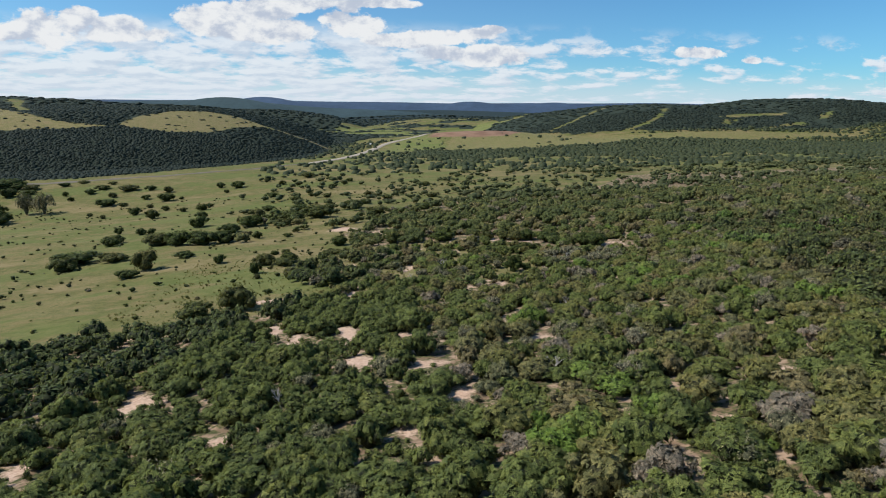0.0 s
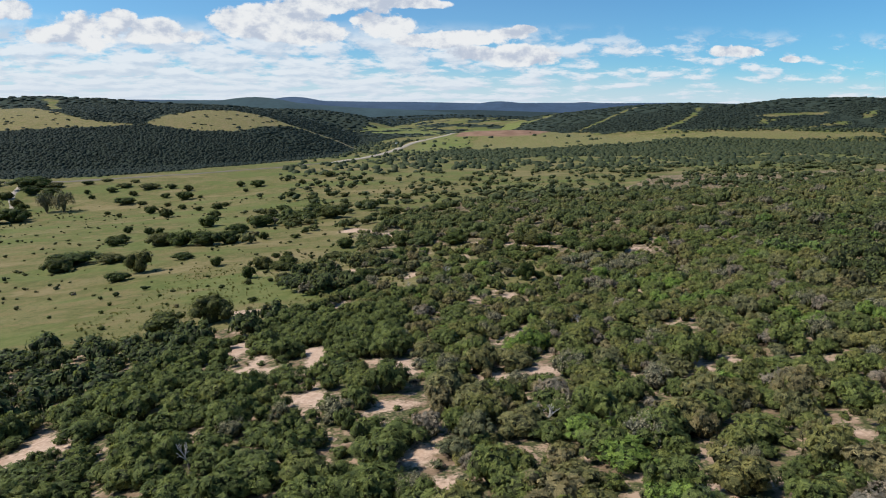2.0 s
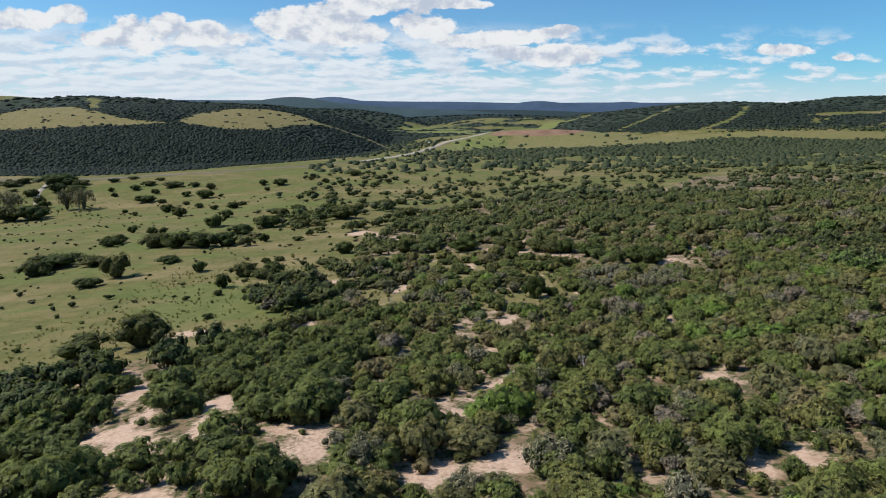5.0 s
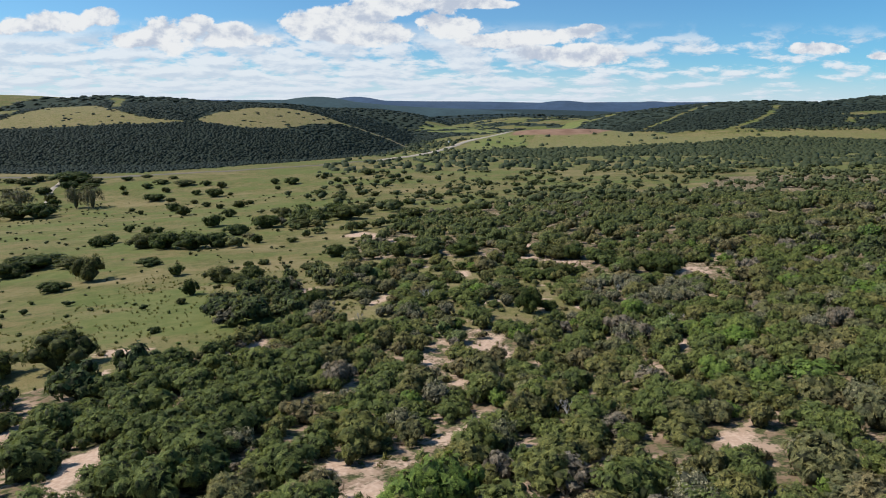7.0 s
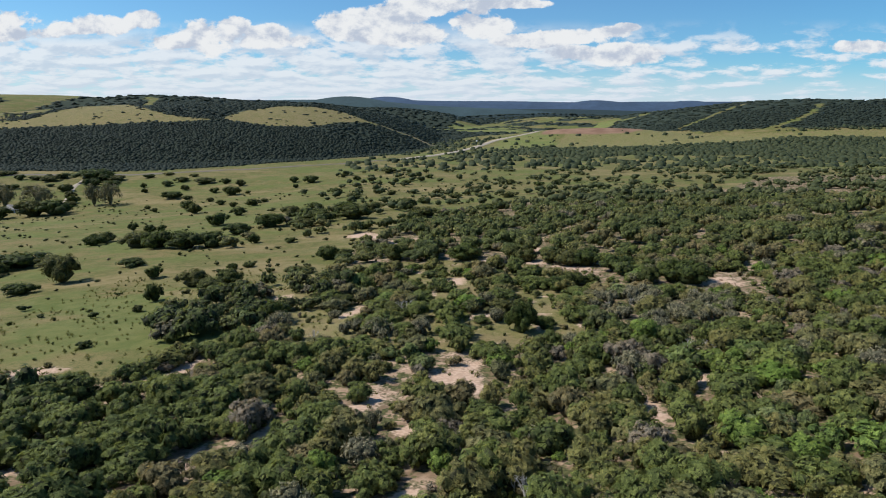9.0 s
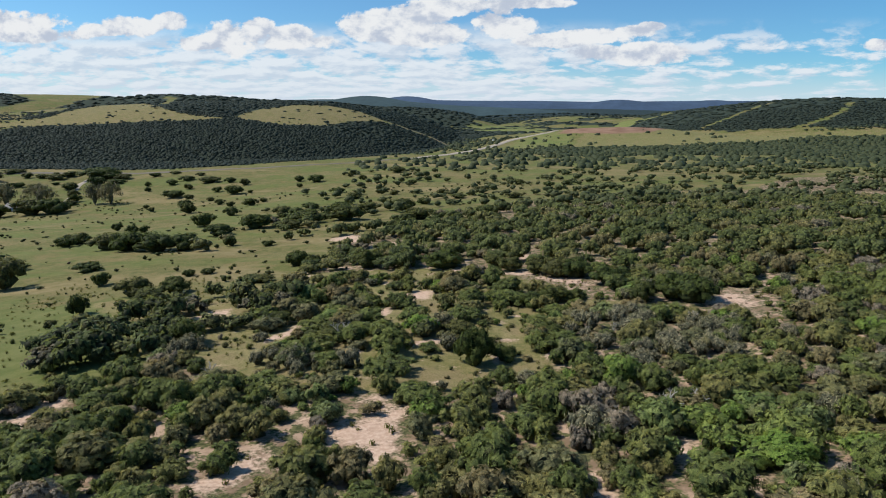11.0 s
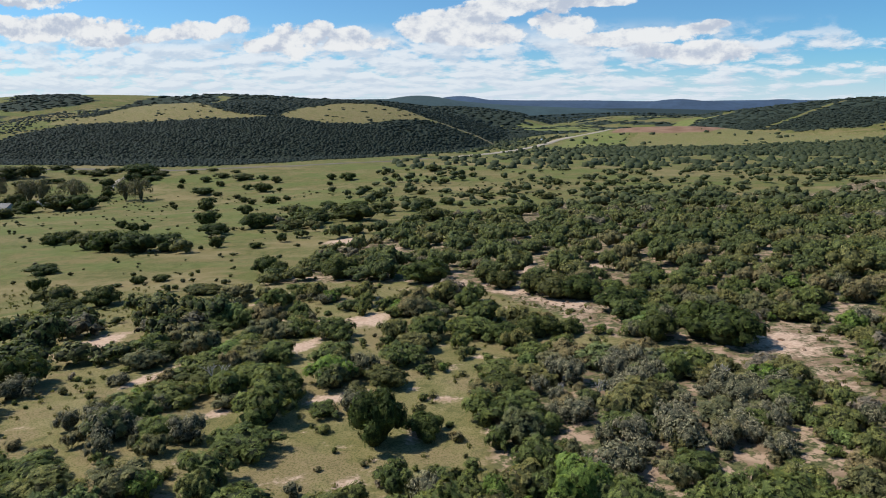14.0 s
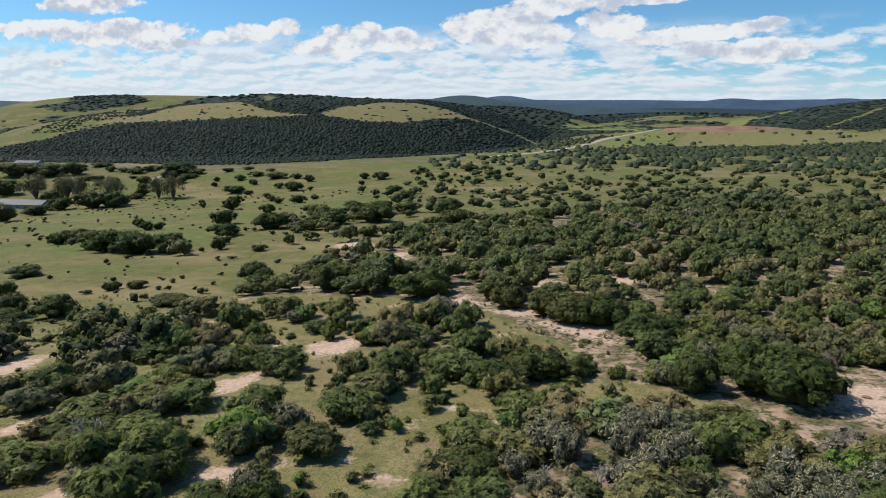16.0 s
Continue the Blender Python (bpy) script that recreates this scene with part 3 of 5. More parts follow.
SAND_GLADE = [
    (-3.8, 79.8, 0.6, 1.4), (-0, 72.4, 0.6, 1.2), (-2.5, 70.2, 0.3, 0.6), (2.2, 80.5, 0.7, 1),
    (6.7, 84.1, 1.6, 1.7), (8.8, 80.8, 1.4, 3), (6.1, 78.1, 1.9, 0.9), (9.1, 74.9, 1.2, 2.1),
    (16.9, 72, 0.5, 1.1), (23.9, 70.7, 1, 0.8), (31.5, 82.8, 0.8, 1.7), (30.9, 76.2, 0.8, 4.5),
    (34, 88.7, 0.4, 0.8), (37.4, 96.4, 0.7, 1.2), (15.3, 89.9, 0.9, 1.6), (5, 89.4, 0.8, 1.8),
    (-7.6, 107.8, 1.9, 2.8), (37.3, 69.6, 0.3, 0.5),
]
SAND_END = [
    (-23.9, 114.5, 2.5, 5), (-13.1, 128.9, 1.2, 2.6), (1.3, 115.8, 1.6, 3.1), (-2.3, 127.3, 1, 1.6),
    (3.3, 128.3, 1.4, 2.1), (10.7, 110.6, 0.5, 1.6), (-7.8, 109.5, 1.2, 1.5), (-9.7, 103.4, 0.7, 1.8),
    (37.6, 96, 0.7, 1), (28.2, 99.2, 0.5, 0.7), (23.5, 98.6, 0.5, 1.6), (15.2, 89.4, 1, 1.1),
    (25.9, 92.5, 0.5, 0.6), (2.4, 97.4, 0.9, 1.2), (4.7, 90.8, 0.6, 0.6), (10.7, 101.1, 0.5, 1.3),
]
SAND_WASH = [
    (1.7, 115.9, 1.2, 3.5), (5.3, 127.5, 2.8, 3.8), (-13.9, 130.2, 0.8, 1.7), (-7.6, 110.6, 1.2, 1.3),
    (-2.9, 107.8, 0.5, 0.6), (-22.3, 115.2, 1.2, 4.9), (11.2, 110.6, 0.5, 2.5), (20.1, 115.5, 0.4, 1.1),
    (24.6, 112.4, 0.6, 2), (38.9, 113.1, 0.7, 0.7), (10, 102.6, 2, 0.8), (-10, 104.4, 0.6, 1.9),
    (1.2, 98.9, 0.7, 1), (4.8, 98.9, 0.5, 1.1), (-27.7, 209.3, 5.1, 6.4), (-11.1, 190.1, 5, 9.9),
    (34.5, 166.5, 2.1, 3.7), (41.1, 145, 1.7, 1.9), (44.7, 149.6, 0.9, 2), (20.5, 192.5, 2, 6.9),
    (23.6, 162, 2.7, 4.1),
]
SAND_FAR = [
    (20, 192, 1.7, 4), (-22, 204, 3.5, 5.8), (-9, 185, 3.3, 4.8), (126, 196, 2.6, 10),
    (102, 158, 1.5, 9), (222, 325, 3.2, 14), (111, 297, 2.2, 12),
]
SAND_SPOTS = SAND_START + SAND_SLOPE + SAND_BRUSH + SAND_MIDDLE + SAND_LATE + SAND_GLADE + SAND_END + SAND_WASH + SAND_FAR


def sandy(x, y):
    v = np.zeros(np.shape(x))
    for cx, cy, rx, ry in SAND_SPOTS:
        rx, ry = rx * 0.86 + 0.1, ry * 0.82 + 0.1
        v = np.maximum(v, np.clip(0.98 - 0.5 * np.hypot((x - cx) / rx, (y - cy) / ry), 0, 1))
    v = np.maximum(v, 0.50 * (patchy(x, y, 2.1, 1.0) > 0.82) * soft(inside(TONGUE, x, y), 1.5))
    for poly in (WASH, WASH_RIGHT, WASH_TRACK):
        v = np.maximum(v, 0.62 * soft(inside(poly, x, y) - 1.5, 2.5) + 0.25 * patchy(x, y, 4.0) * soft(inside(poly, x, y), 1.0))
    return v


def cover(x, y):
    """How thickly shrubs stand at a place, between 0 and 1."""
    out = soft(-inside(MEADOW, x, y), 1.5)
    gaps = patchy(x, y, 5.5, 2.0)
    out = out * np.where(gaps < 0.10, np.where(y < 95, 0.8, 0.35), 1.0)
    # beyond the thicket: loosely set shrubs, then a belt of bush before the fields
    loose = 0.12 + 0.88 * (patchy(x, y, 15, 1.0) > 0.47)
    out = np.where((y > 330) & (inside(MEADOW, x, y) < 0), loose * np.where(x > 150, 0.75, 0.5), out)
    out = np.where((x < -60) & (y > 590), 0, out)
    belt = (y > 700 + 0.1 * np.abs(x - 150)) & (inside(FIELD, x, y) < 0) & (x > 60)
    out = np.where(belt, 1.0, out)
    scatter = 0.30 * (patchy(x, y, 14, 3.0) > 0.35) * soft(x + 75 + 0.05 * (y - 150), 25) * soft(y - 215, 35)
    out = np.maximum(out, np.where(inside(MEADOW, x, y) > 0, scatter, 0))
    lump = np.zeros(np.shape(x))
    for cx, cy, rx, ry in CLUMPS + CLUMPS_GLADE + CLUMPS_LATE + CLUMPS_DARK + CLUMPS_WASH:
        lump = np.maximum(lump, np.hypot((x - cx) / (rx + 0.9), (y - cy) / (ry + 0.8)) < 1.15)
    lump = lump * (patchy(x, y, 3.2, 3.0) > 0.16)
    out = np.where(inside(TONGUE, x, y) > 0, 0.06 + 0.94 * lump, np.maximum(out, lump))
    for poly in (WASH, WASH_RIGHT, WASH_TRACK):
        out = out * soft(-inside(poly, x, y) - 0.8, 0.8) * soft(-inside(poly, x - 0.5, y + 3.5) - 0.3, 0.8) * (1 - 0.8 * soft(inside(poly, x - 0.8, y + 6) - 0.5, 0.8))
    for poly in (CROP, PLOUGH, FIELD, FAR_FIELD):
        out = out * (1 - 0.955 * soft(inside(poly, x, y), 4))
    out = out * np.clip((near_line(ROAD, x, y) - 5) / 3, 0, 1) * np.clip((near_line(TRACK, x, y) - 3) / 2, 0, 1)
    return out * (sandy(x, y) < 0.42)


def wooded(x, y):
    """The dark bush on the hills."""
    hill = np.maximum(soft(inside([(-582, 528), (-517, 540), (-446, 557), (-340, 553), (-269, 566), (-205, 605), (-140, 680), (-78, 780), (-40, 940), (-25, 1080), (30, 1270), (-60, 1480), (-300, 1700), (-900, 1750), (-1150, 1560), (-1000, 1350), (-760, 1130), (-578, 855), (-584, 784), (-554, 739), (-549, 712), (-586, 689), (-595, 664), (-615, 652), (-642, 640), (-666, 631), (-641, 545)], x, y), 4), 0)
    hill = np.maximum(hill, soft(inside([(190, 1260), (255, 1165), (357, 1150), (399, 1108), (483, 1099), (572, 1075), (672, 1073), (809, 1073), (967, 1073), (1900, 1090), (1900, 2500), (560, 2300), (460, 1600), (280, 1450)], x, y), 5))
    hill = np.maximum(hill, soft(inside([(-900, 1650), (-150, 1560), (-70, 1640), (-60, 1760), (20, 1900), (150, 2500), (-900, 2500)], x, y), 8))
    hill = np.maximum(hill, soft(y - 2150 + 0.1 * x + 120 * (patchy(x, y, 160, 1.0) - 0.5), 30))
    hill = np.maximum(hill, (patchy(x, y, 45, 6.0) > 0.6) * (y > 1230) * (np.abs(x - 250) < 420) * (inside(PLOUGH, x, y) < 0) * 0.8)
    for poly in (WEST_FACE, WEST_STRIP):
        hill = np.maximum(hill, soft(inside(poly, x, y), 6))
    for poly in (BALD_LEFT, BALD_RIGHT):
        hill = hill * soft(-inside(poly, x, y), 6)
    hill = hill * soft(-inside(HILL_PATCH, x, y), 3) * np.where((inside(HILL_OPEN, x, y) > 0) & (patchy(x, y, 8, 2.0) > 0.66), 0.0, 1.0)
    hill = np.maximum(hill, 0.22 * (x < -560) * (y > 690) * (y < 1500) * (inside(BALD_LEFT, x, y) < 0) * (patchy(x, y, 60, 4.0) > 0.4))
    hill = np.maximum(hill, (0.014 * (inside(BALD_LEFT, x, y) > 0) + 0.03 * (inside(BALD_RIGHT, x, y) > 0)) * 2 * (patchy(x, y, 40, 2.0) > 0.5))
    for line, half in ((BREAK_ONE, 2.5), (BREAK_TWO, 3), (BREAK_FAR, 3), (BREAK_LANE, 2), (BREAK_LEFT, 7), (BREAK_SPUR, 6), (ROAD, 9)):
        hill = hill * np.clip((near_line(line, x, y) - half) / 5, 0, 1)
    return hill


def make_ground():
    ys = [-260.0]
    while ys[-1] < 4700:
        y = ys[-1]
        ys.append(y + (12 if y < -80 else 1.6 if y < 190 else max(1.6, (y - 90) * 0.0145)))
    half = [0.0]
    while half[-1] < 2600:
        x = half[-1]
        half.append(x + (1.6 if x < 110 else max(1.6, (x - 80) * 0.055)))
    xs = np.array([-v for v in half[:0:-1]] + half)
    ys = np.array(ys)
    fan = 1 + np.clip(ys, 0, 1400) / 420
    x, y = xs[None, :] * fan[:, None], np.repeat(ys[:, None], len(xs), 1)
    z = land(x, y)
    co = np.stack([x, y, z], -1).reshape(-1, 3)
    r, c = len(ys), len(xs)
    i = np.arange(r * c).reshape(r, c)
    quads = np.stack([i[:-1, :-1], i[:-1, 1:], i[1:, 1:], i[1:, :-1]], -1).reshape(-1, 4)
    me = bulk_mesh("ground", co, quads)
    x, y = co[:, 0], co[:, 1]
    put_field(me, "sand", sandy(x, y))
    put_field(me, "thicket", np.where(inside(MEADOW, x, y) < 0, 0.85, 0.0) * (y < 420) * (1 - soft(inside(TONGUE, x, y), 1.5)))
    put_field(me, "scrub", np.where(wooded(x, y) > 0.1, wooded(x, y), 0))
    put_field(me, "hazy_forest", wooded(x, y) * soft(y - 1900, 200))
    knolls = np.maximum(soft(inside(BALD_LEFT, x, y), 5), soft(inside(BALD_RIGHT, x, y), 5))
    lower = np.maximum(0.75 * soft(inside(FIELD, x, y), 8), 0.9 * soft(inside(TONGUE, x, y), 2))
    put_field(me, "bald", np.maximum(0.32 * soft(y - 1250, 100) * (x < -200), np.maximum(knolls, lower)))
    fresh = np.maximum(0.56 * soft(inside(FAR_FIELD, x, y), 25), np.maximum(0.36 * soft(inside(LUSH, x, y), 15), 0.42 * soft(inside(FIELD, x, y), 10)))
    put_field(me, "crop", np.maximum(0.55 * soft(inside(CROP, x, y), 25), fresh))
    put_field(me, "plough", soft(inside(PLOUGH, x, y), 12))
    me.materials.append(GROUND)
    return tagged(new("ground", me), "grassy valley floor with bare sandy earth, rising to hills", "ground", kind="structure")


def far_ridge(name, label, y0, deep, crest, foot, mat):
    """A long distant ridge with folds in its slopes."""
    x = np.linspace(-3600, 3600, 361)
    rows = []
    for k, (d, h) in enumerate(((-1.0, 0.0), (-0.7, 0.34), (-0.42, 0.68), (-0.2, 0.9), (0.0, 1.0), (0.4, 0.8), (1.0, 0.0))):
        fold = 0.22 * np.sin(x / 130 + k * 0.8) * np.sin(x / 310) * (0 < k < 4)
        rows.append(np.stack([x, y0 + deep * d + 60 * np.sin(x / 500 + 0.3 * k), foot + (crest(x) - foot) * (h + fold)], -1))
    i = np.arange(7 * 361).reshape(7, 361)
    me = bulk_mesh(name, np.concatenate(rows), np.stack([i[:-1, :-1], i[:-1, 1:], i[1:, 1:], i[1:, :-1]], -1).reshape(-1, 4))
    me.materials.append(mat)
    return tagged(new(name, me), label, "backdrop", kind="structure")


# ---- mesh tools ----
def bulk_mesh(name, co, faces, smooth=True):
    """A mesh from arrays: corners, and faces with one count of sides."""
    me = bpy.data.meshes.new(name)
    k = faces.shape[1]
    me.vertices.add(len(co))
    me.vertices.foreach_set("co", np.ascontiguousarray(co, np.float32).ravel())
    me.loops.add(faces.size)
    me.loops.foreach_set("vertex_index", np.ascontiguousarray(faces, np.int32).ravel())
    me.polygons.add(len(faces))
    me.polygons.foreach_set("loop_start", np.arange(0, faces.size, k, dtype=np.int32))
    me.polygons.foreach_set("use_smooth", np.full(len(faces), smooth))
    me.update(calc_edges=True)
    me.validate()
    return me


def put_field(me, name, values):
    a = me.attributes.new(name, "FLOAT", "POINT")
    a.data.foreach_set("value", np.ascontiguousarray(values, np.float32))


def put_leaves(me, rows):
    """Marks the sprays and the way that each faces out of its crown."""
    put_field(me, "loose", rows[:, 0])
    a = me.attributes.new("outward", "FLOAT_VECTOR", "POINT")
    a.data.foreach_set("vector", np.ascontiguousarray(rows[:, 1:], np.float32).ravel())


def part(name, me, mat, parent, label=""):
    """Links a mesh as one part under a thing."""
    if isinstance(me, bmesh.types.BMesh):
        bm, me = me, bpy.data.meshes.new(name)
        bm.to_mesh(me)
        bm.free()
    if not me.materials:
        me.materials.append(mat)
    ob = new(name, me)
    ob.parent = parent
    return tagged(ob, label) if label else ob


def ico():
    g = (1 + 5 ** 0.5) / 2
    v = np.array([(-1, g, 0), (1, g, 0), (-1, -g, 0), (1, -g, 0), (0, -1, g), (0, 1, g), (0, -1, -g), (0, 1, -g), (g, 0, -1), (g, 0, 1), (-g, 0, -1), (-g, 0, 1)]) / math.hypot(1, g)
    f = np.array([(0, 11, 5), (0, 5, 1), (0, 1, 7), (0, 7, 10), (0, 10, 11), (1, 5, 9), (5, 11, 4), (11, 10, 2), (10, 7, 6), (7, 1, 8),
                  (3, 9, 4), (3, 4, 2), (3, 2, 6), (3, 6, 8), (3, 8, 9), (4, 9, 5), (2, 4, 11), (6, 2, 10), (8, 6, 7), (9, 8, 1)])
    return v, f


def ico_fine():
    v, f = ico()
    v, mid, out = list(map(tuple, v)), {}, []

    def middle(a, b):
        k = (min(a, b), max(a, b))
        if k not in mid:
            p = np.add(v[a], v[b])
            v.append(tuple(p / np.linalg.norm(p)))
            mid[k] = len(v) - 1
        return mid[k]

    for a, b, c in f:
        ab, bc, ca = middle(a, b), middle(b, c), middle(c, a)
        out += [(a, ab, ca), (b, bc, ab), (c, ca, bc), (ab, bc, ca)]
    return np.array(v), np.array(out)


def crown(seed, lobes, sprays, size, fine=False, flat=0.85, twigs=0.0, core=0.88, skirt=True):
    """A shrub's crown of unit half width and unit height: lumpy inner mass and sprays of leaves standing off it. Returns corners, triangles and for each corner whether it is a spray and which way it faces out."""
    r = np.random.default_rng(seed)
    v0, f0 = ico_fine() if fine else ico()
    cs, rs = [(0.0, 0.0, 0.5)], [(0.52, 0.52, 0.40)]
    for k in range(1, lobes):
        a = k * 2.4 + r.uniform(-0.5, 0.5)
        up = (k + r.uniform(-0.3, 0.3)) / lobes
        rad = r.uniform(0.20, 0.36)
        d = (r.uniform(0.78, 1.06) - rad) * math.sqrt(max(1 - (1.02 * up - 0.12) ** 2, 0.05))
        cs.append((d * math.cos(a), d * math.sin(a), 0.30 + (0.94 - rad - 0.24) * up + r.uniform(-0.05, 0.06)))
        rs.append((rad, rad * r.uniform(0.85, 1.15), rad * r.uniform(0.75, 1.0) * (flat + 0.1)))
    cs, rs = np.array(cs), np.array(rs)
    co, tri, out, count = [], [], [], 0
    for c, s in zip(cs, rs):
        w = v0 * (1 + (0.13 if fine else 0.18) * r.standard_normal((len(v0), 1)))
        p = c + w * s * core
        p[:, 2] = np.clip(p[:, 2], 0.03, None)
        co.append(p)
        out.append((p - c) / s)
        tri.append(f0 + count)
        count += len(p)
    # lower skirt, so that the shrub meets the ground unevenly
    v0, f0 = ico()
    if not skirt:
        f0 = f0[:0]
    w = v0 * (1 + 0.15 * r.standard_normal((len(v0), 1))) * (0.62 * core, 0.62 * core, 0.3) + (0, 0, 0.24)
    w[:, 2] = np.clip(w[:, 2], -0.06, None)
    co.append(w)
    out.append(w)
    tri.append(f0 + count)
    count += len(w)
    # sprays
    pick = r.choice(lobes, sprays, p=(rs[:, 0] ** 2 / (rs[:, 0] ** 2).sum()))
    d = r.standard_normal((sprays, 3))
    d[:, 2] = np.abs(d[:, 2]) * 1.1 - 0.45
    d /= np.linalg.norm(d, axis=1, keepdims=True)
    at = cs[pick] + d * rs[pick] * r.uniform(0.84, 1.16, (sprays, 1))
    at[:, 2] = np.clip(at[:, 2], 0.05, None)
    nrm = d + 0.4 * r.standard_normal((sprays, 3)) + (0, 0, 0.45)
    nrm /= np.linalg.norm(nrm, axis=1, keepdims=True)
    t = np.cross(nrm, r.standard_normal((sprays, 3)))
    t /= np.linalg.norm(t, axis=1, keepdims=True)
    b = np.cross(nrm, t)
    ln = size * r.uniform(0.6, 1.35, (sprays, 1))
    wd = ln * r.uniform(0.5, 0.95, (sprays, 1)) * (1 - 0.95 * twigs)
    leaf = np.stack([at - t * ln - b * wd * r.uniform(0.2, 0.9, (sprays, 1)), at + t * ln - b * wd * r.uniform(0.2, 0.9, (sprays, 1)) + nrm * ln * 0.2, at + b * wd * 1.5 + t * ln * r.uniform(-0.5, 0.5, (sprays, 1))], 1)
    co.append(leaf.reshape(-1, 3))
    tri.append(count + np.arange(3 * sprays).reshape(-1, 3))
    out.append(np.repeat(d + (0, 0, 0.15), 3, 0))
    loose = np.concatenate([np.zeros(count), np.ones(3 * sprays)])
    out = np.concatenate(out)
    out = out / np.maximum(np.linalg.norm(out, axis=1, keepdims=True), 1e-6)
    return np.concatenate(co), np.concatenate(tri), np.column_stack([loose, out])


def scatter_mesh(name, forms, places, tones, mat, rise=0.0):
    """One mesh of many plants: places are rows of x, y, z, half width, height, turn, form."""
    co, tri, tone, loose, count = [], [], [], [], 0
    for k, (v, f, lo) in enumerate(forms):
        sel = places[:, 6].astype(int) == k
        p, tn = places[sel], tones[sel]
        if not len(p):
            continue
        c, s = np.cos(p[:, 5])[:, None], np.sin(p[:, 5])[:, None]
        x = (v[None, :, 0] * c - v[None, :, 1] * s) * p[:, 3:4] + p[:, 0:1]
        y = (v[None, :, 0] * s + v[None, :, 1] * c) * p[:, 3:4] + p[:, 1:2]
        z = v[None, :, 2] * p[:, 4:5] + p[:, 2:3] + rise
        co.append(np.stack([x, y, z], -1).reshape(-1, 3))
        tri.append((f[None] + (count + len(v) * np.arange(len(p)))[:, None, None]).reshape(-1, 3))
        tone.append(np.repeat(tn, len(v)))
        lo = np.repeat(lo[None], len(p), 0)
        lo[:, :, 1], lo[:, :, 2] = lo[:, :, 1] * c - lo[:, :, 2] * s, lo[:, :, 1] * s + lo[:, :, 2] * c
        loose.append(lo.reshape(-1, 4))
        count += len(p) * len(v)
    me = bulk_mesh(name, np.concatenate(co), np.concatenate(tri))
    put_field(me, "tone", np.concatenate(tone))
    put_leaves(me, np.concatenate(loose))
    me.materials.append(mat)
    return me


def sow(x0, x1, y0, y1, step, keep):
    """Places on a shaken grid, kept by chance after keep(x, y)."""
    gx, gy = np.meshgrid(np.arange(x0, x1, step), np.arange(y0, y1, step))
    x = (gx + rng.uniform(-0.48, 0.48, gx.shape) * step).ravel()
    y = (gy + rng.uniform(-0.48, 0.48, gy.shape) * step).ravel()
    ok = rng.random(len(x)) < keep(x, y)
    return x[ok], y[ok]


def plants(x, y, width, height, forms, spread=0.3):
    n = len(x)
    w = width * np.clip(np.exp(spread * rng.standard_normal(n)), 0.45, 1.5)
    h = height * (w / width) ** 0.7 * rng.uniform(0.68, 1.4, n)
    return np.stack([x, y, land(x, y) - 0.06, w / 2, h, rng.uniform(0, 6.28, n), rng.integers(0, forms, n)], 1)


def in_view(x, y, margin=25):
    """Inside the stretch of country that the flight looks over."""
    return (x > -60 - margin - np.maximum(0.80 * (y + 45), 1.22 * (y - 100))) & (x < 10 + margin + 0.99 * (y + 45))


make_ground()
far_ridge("backdrop_ridge", "distant plateau on the skyline, coloured blue for haze", 3700, 420, lambda x: 90 + 4 * np.cos((x + 600) / 410) + 1.5 * np.sin(x / 130) + 3 * np.sin(x / 900), -40, HAZE_BLUE)
far_ridge("backdrop_spur", "dark distant wooded spur below the plateau, tinted for haze", 2650, 260, lambda x: 10 + 50 * (1 - soft(x - 20, 380)) + 5 * np.sin(x / 140) + 34 * soft(x - 1000, 300), -60, HAZE_DARK)

# ---- single shrubs and trees that stand apart ----
# Rows of x, y, width, height.
SHRUBS_NEAR_MEADOW = [
    (-84.4, 149.1, 7.4, 8.1), (-85.7, 137.2, 6.4, 3.2), (-44.2, 74.9, 8, 5.8), (-51.2, 72.4, 7.3, 3.8),
    (-113.5, 161.3, 8.3, 5.5), (-113.8, 173.2, 15.6, 5.1), (-100.7, 169.1, 9.2, 3.9), (-77.4, 165.2, 6.9, 2.7),
    (-62.8, 148.8, 3.8, 3.5), (-47.9, 136, 6.1, 4.3), (-48, 121.5, 3.1, 4.2), (-42.7, 132, 4.6, 2.8),
    (-46.3, 113, 1.9, 1.5), (-29.1, 90.9, 2, 1.3), (-40.8, 90.8, 1.9, 1.2), (-19.1, 101.5, 4.4, 3.9),
    (-30.1, 145.9, 4.5, 1.8), (-47.5, 155.5, 2.3, 1.6), (-43.6, 155.6, 2.7, 1.6),
]
SHRUBS_MIDDLE_MEADOW = [
    (-130.5, 257.8, 4.3, 4), (-117.3, 211, 6.3, 4.3), (-117, 246, 5.1, 3.7), (-112.8, 246.9, 4.1, 3.2),
    (-97.5, 202.7, 10.5, 6.2), (-87.8, 197.9, 10.1, 7), (-79, 196.7, 11.9, 6.9), (-71.7, 199.5, 9.9, 5.8),
    (-94.4, 256.7, 9.2, 6.4), (-75.4, 227.9, 9, 4.7), (-263.3, 416.6, 8.2, 6.7), (-300.4, 461.6, 10.2, 6.4),
    (-337.7, 499.2, 15.6, 5.9), (-288, 476.6, 13.4, 8.7), (-281.1, 487.6, 15.6, 4.4), (-233, 452.4, 4.7, 4),
    (-229.4, 478.8, 8.8, 5.2), (-227.2, 497.5, 12.1, 4.3), (-196.2, 419.3, 14.6, 6.3), (-183.2, 414.3, 5.9, 3.5),
    (-204.2, 455.3, 6.5, 4.9), (-202.6, 484.3, 16.5, 6.1), (-184.4, 480.9, 8.6, 5),
]
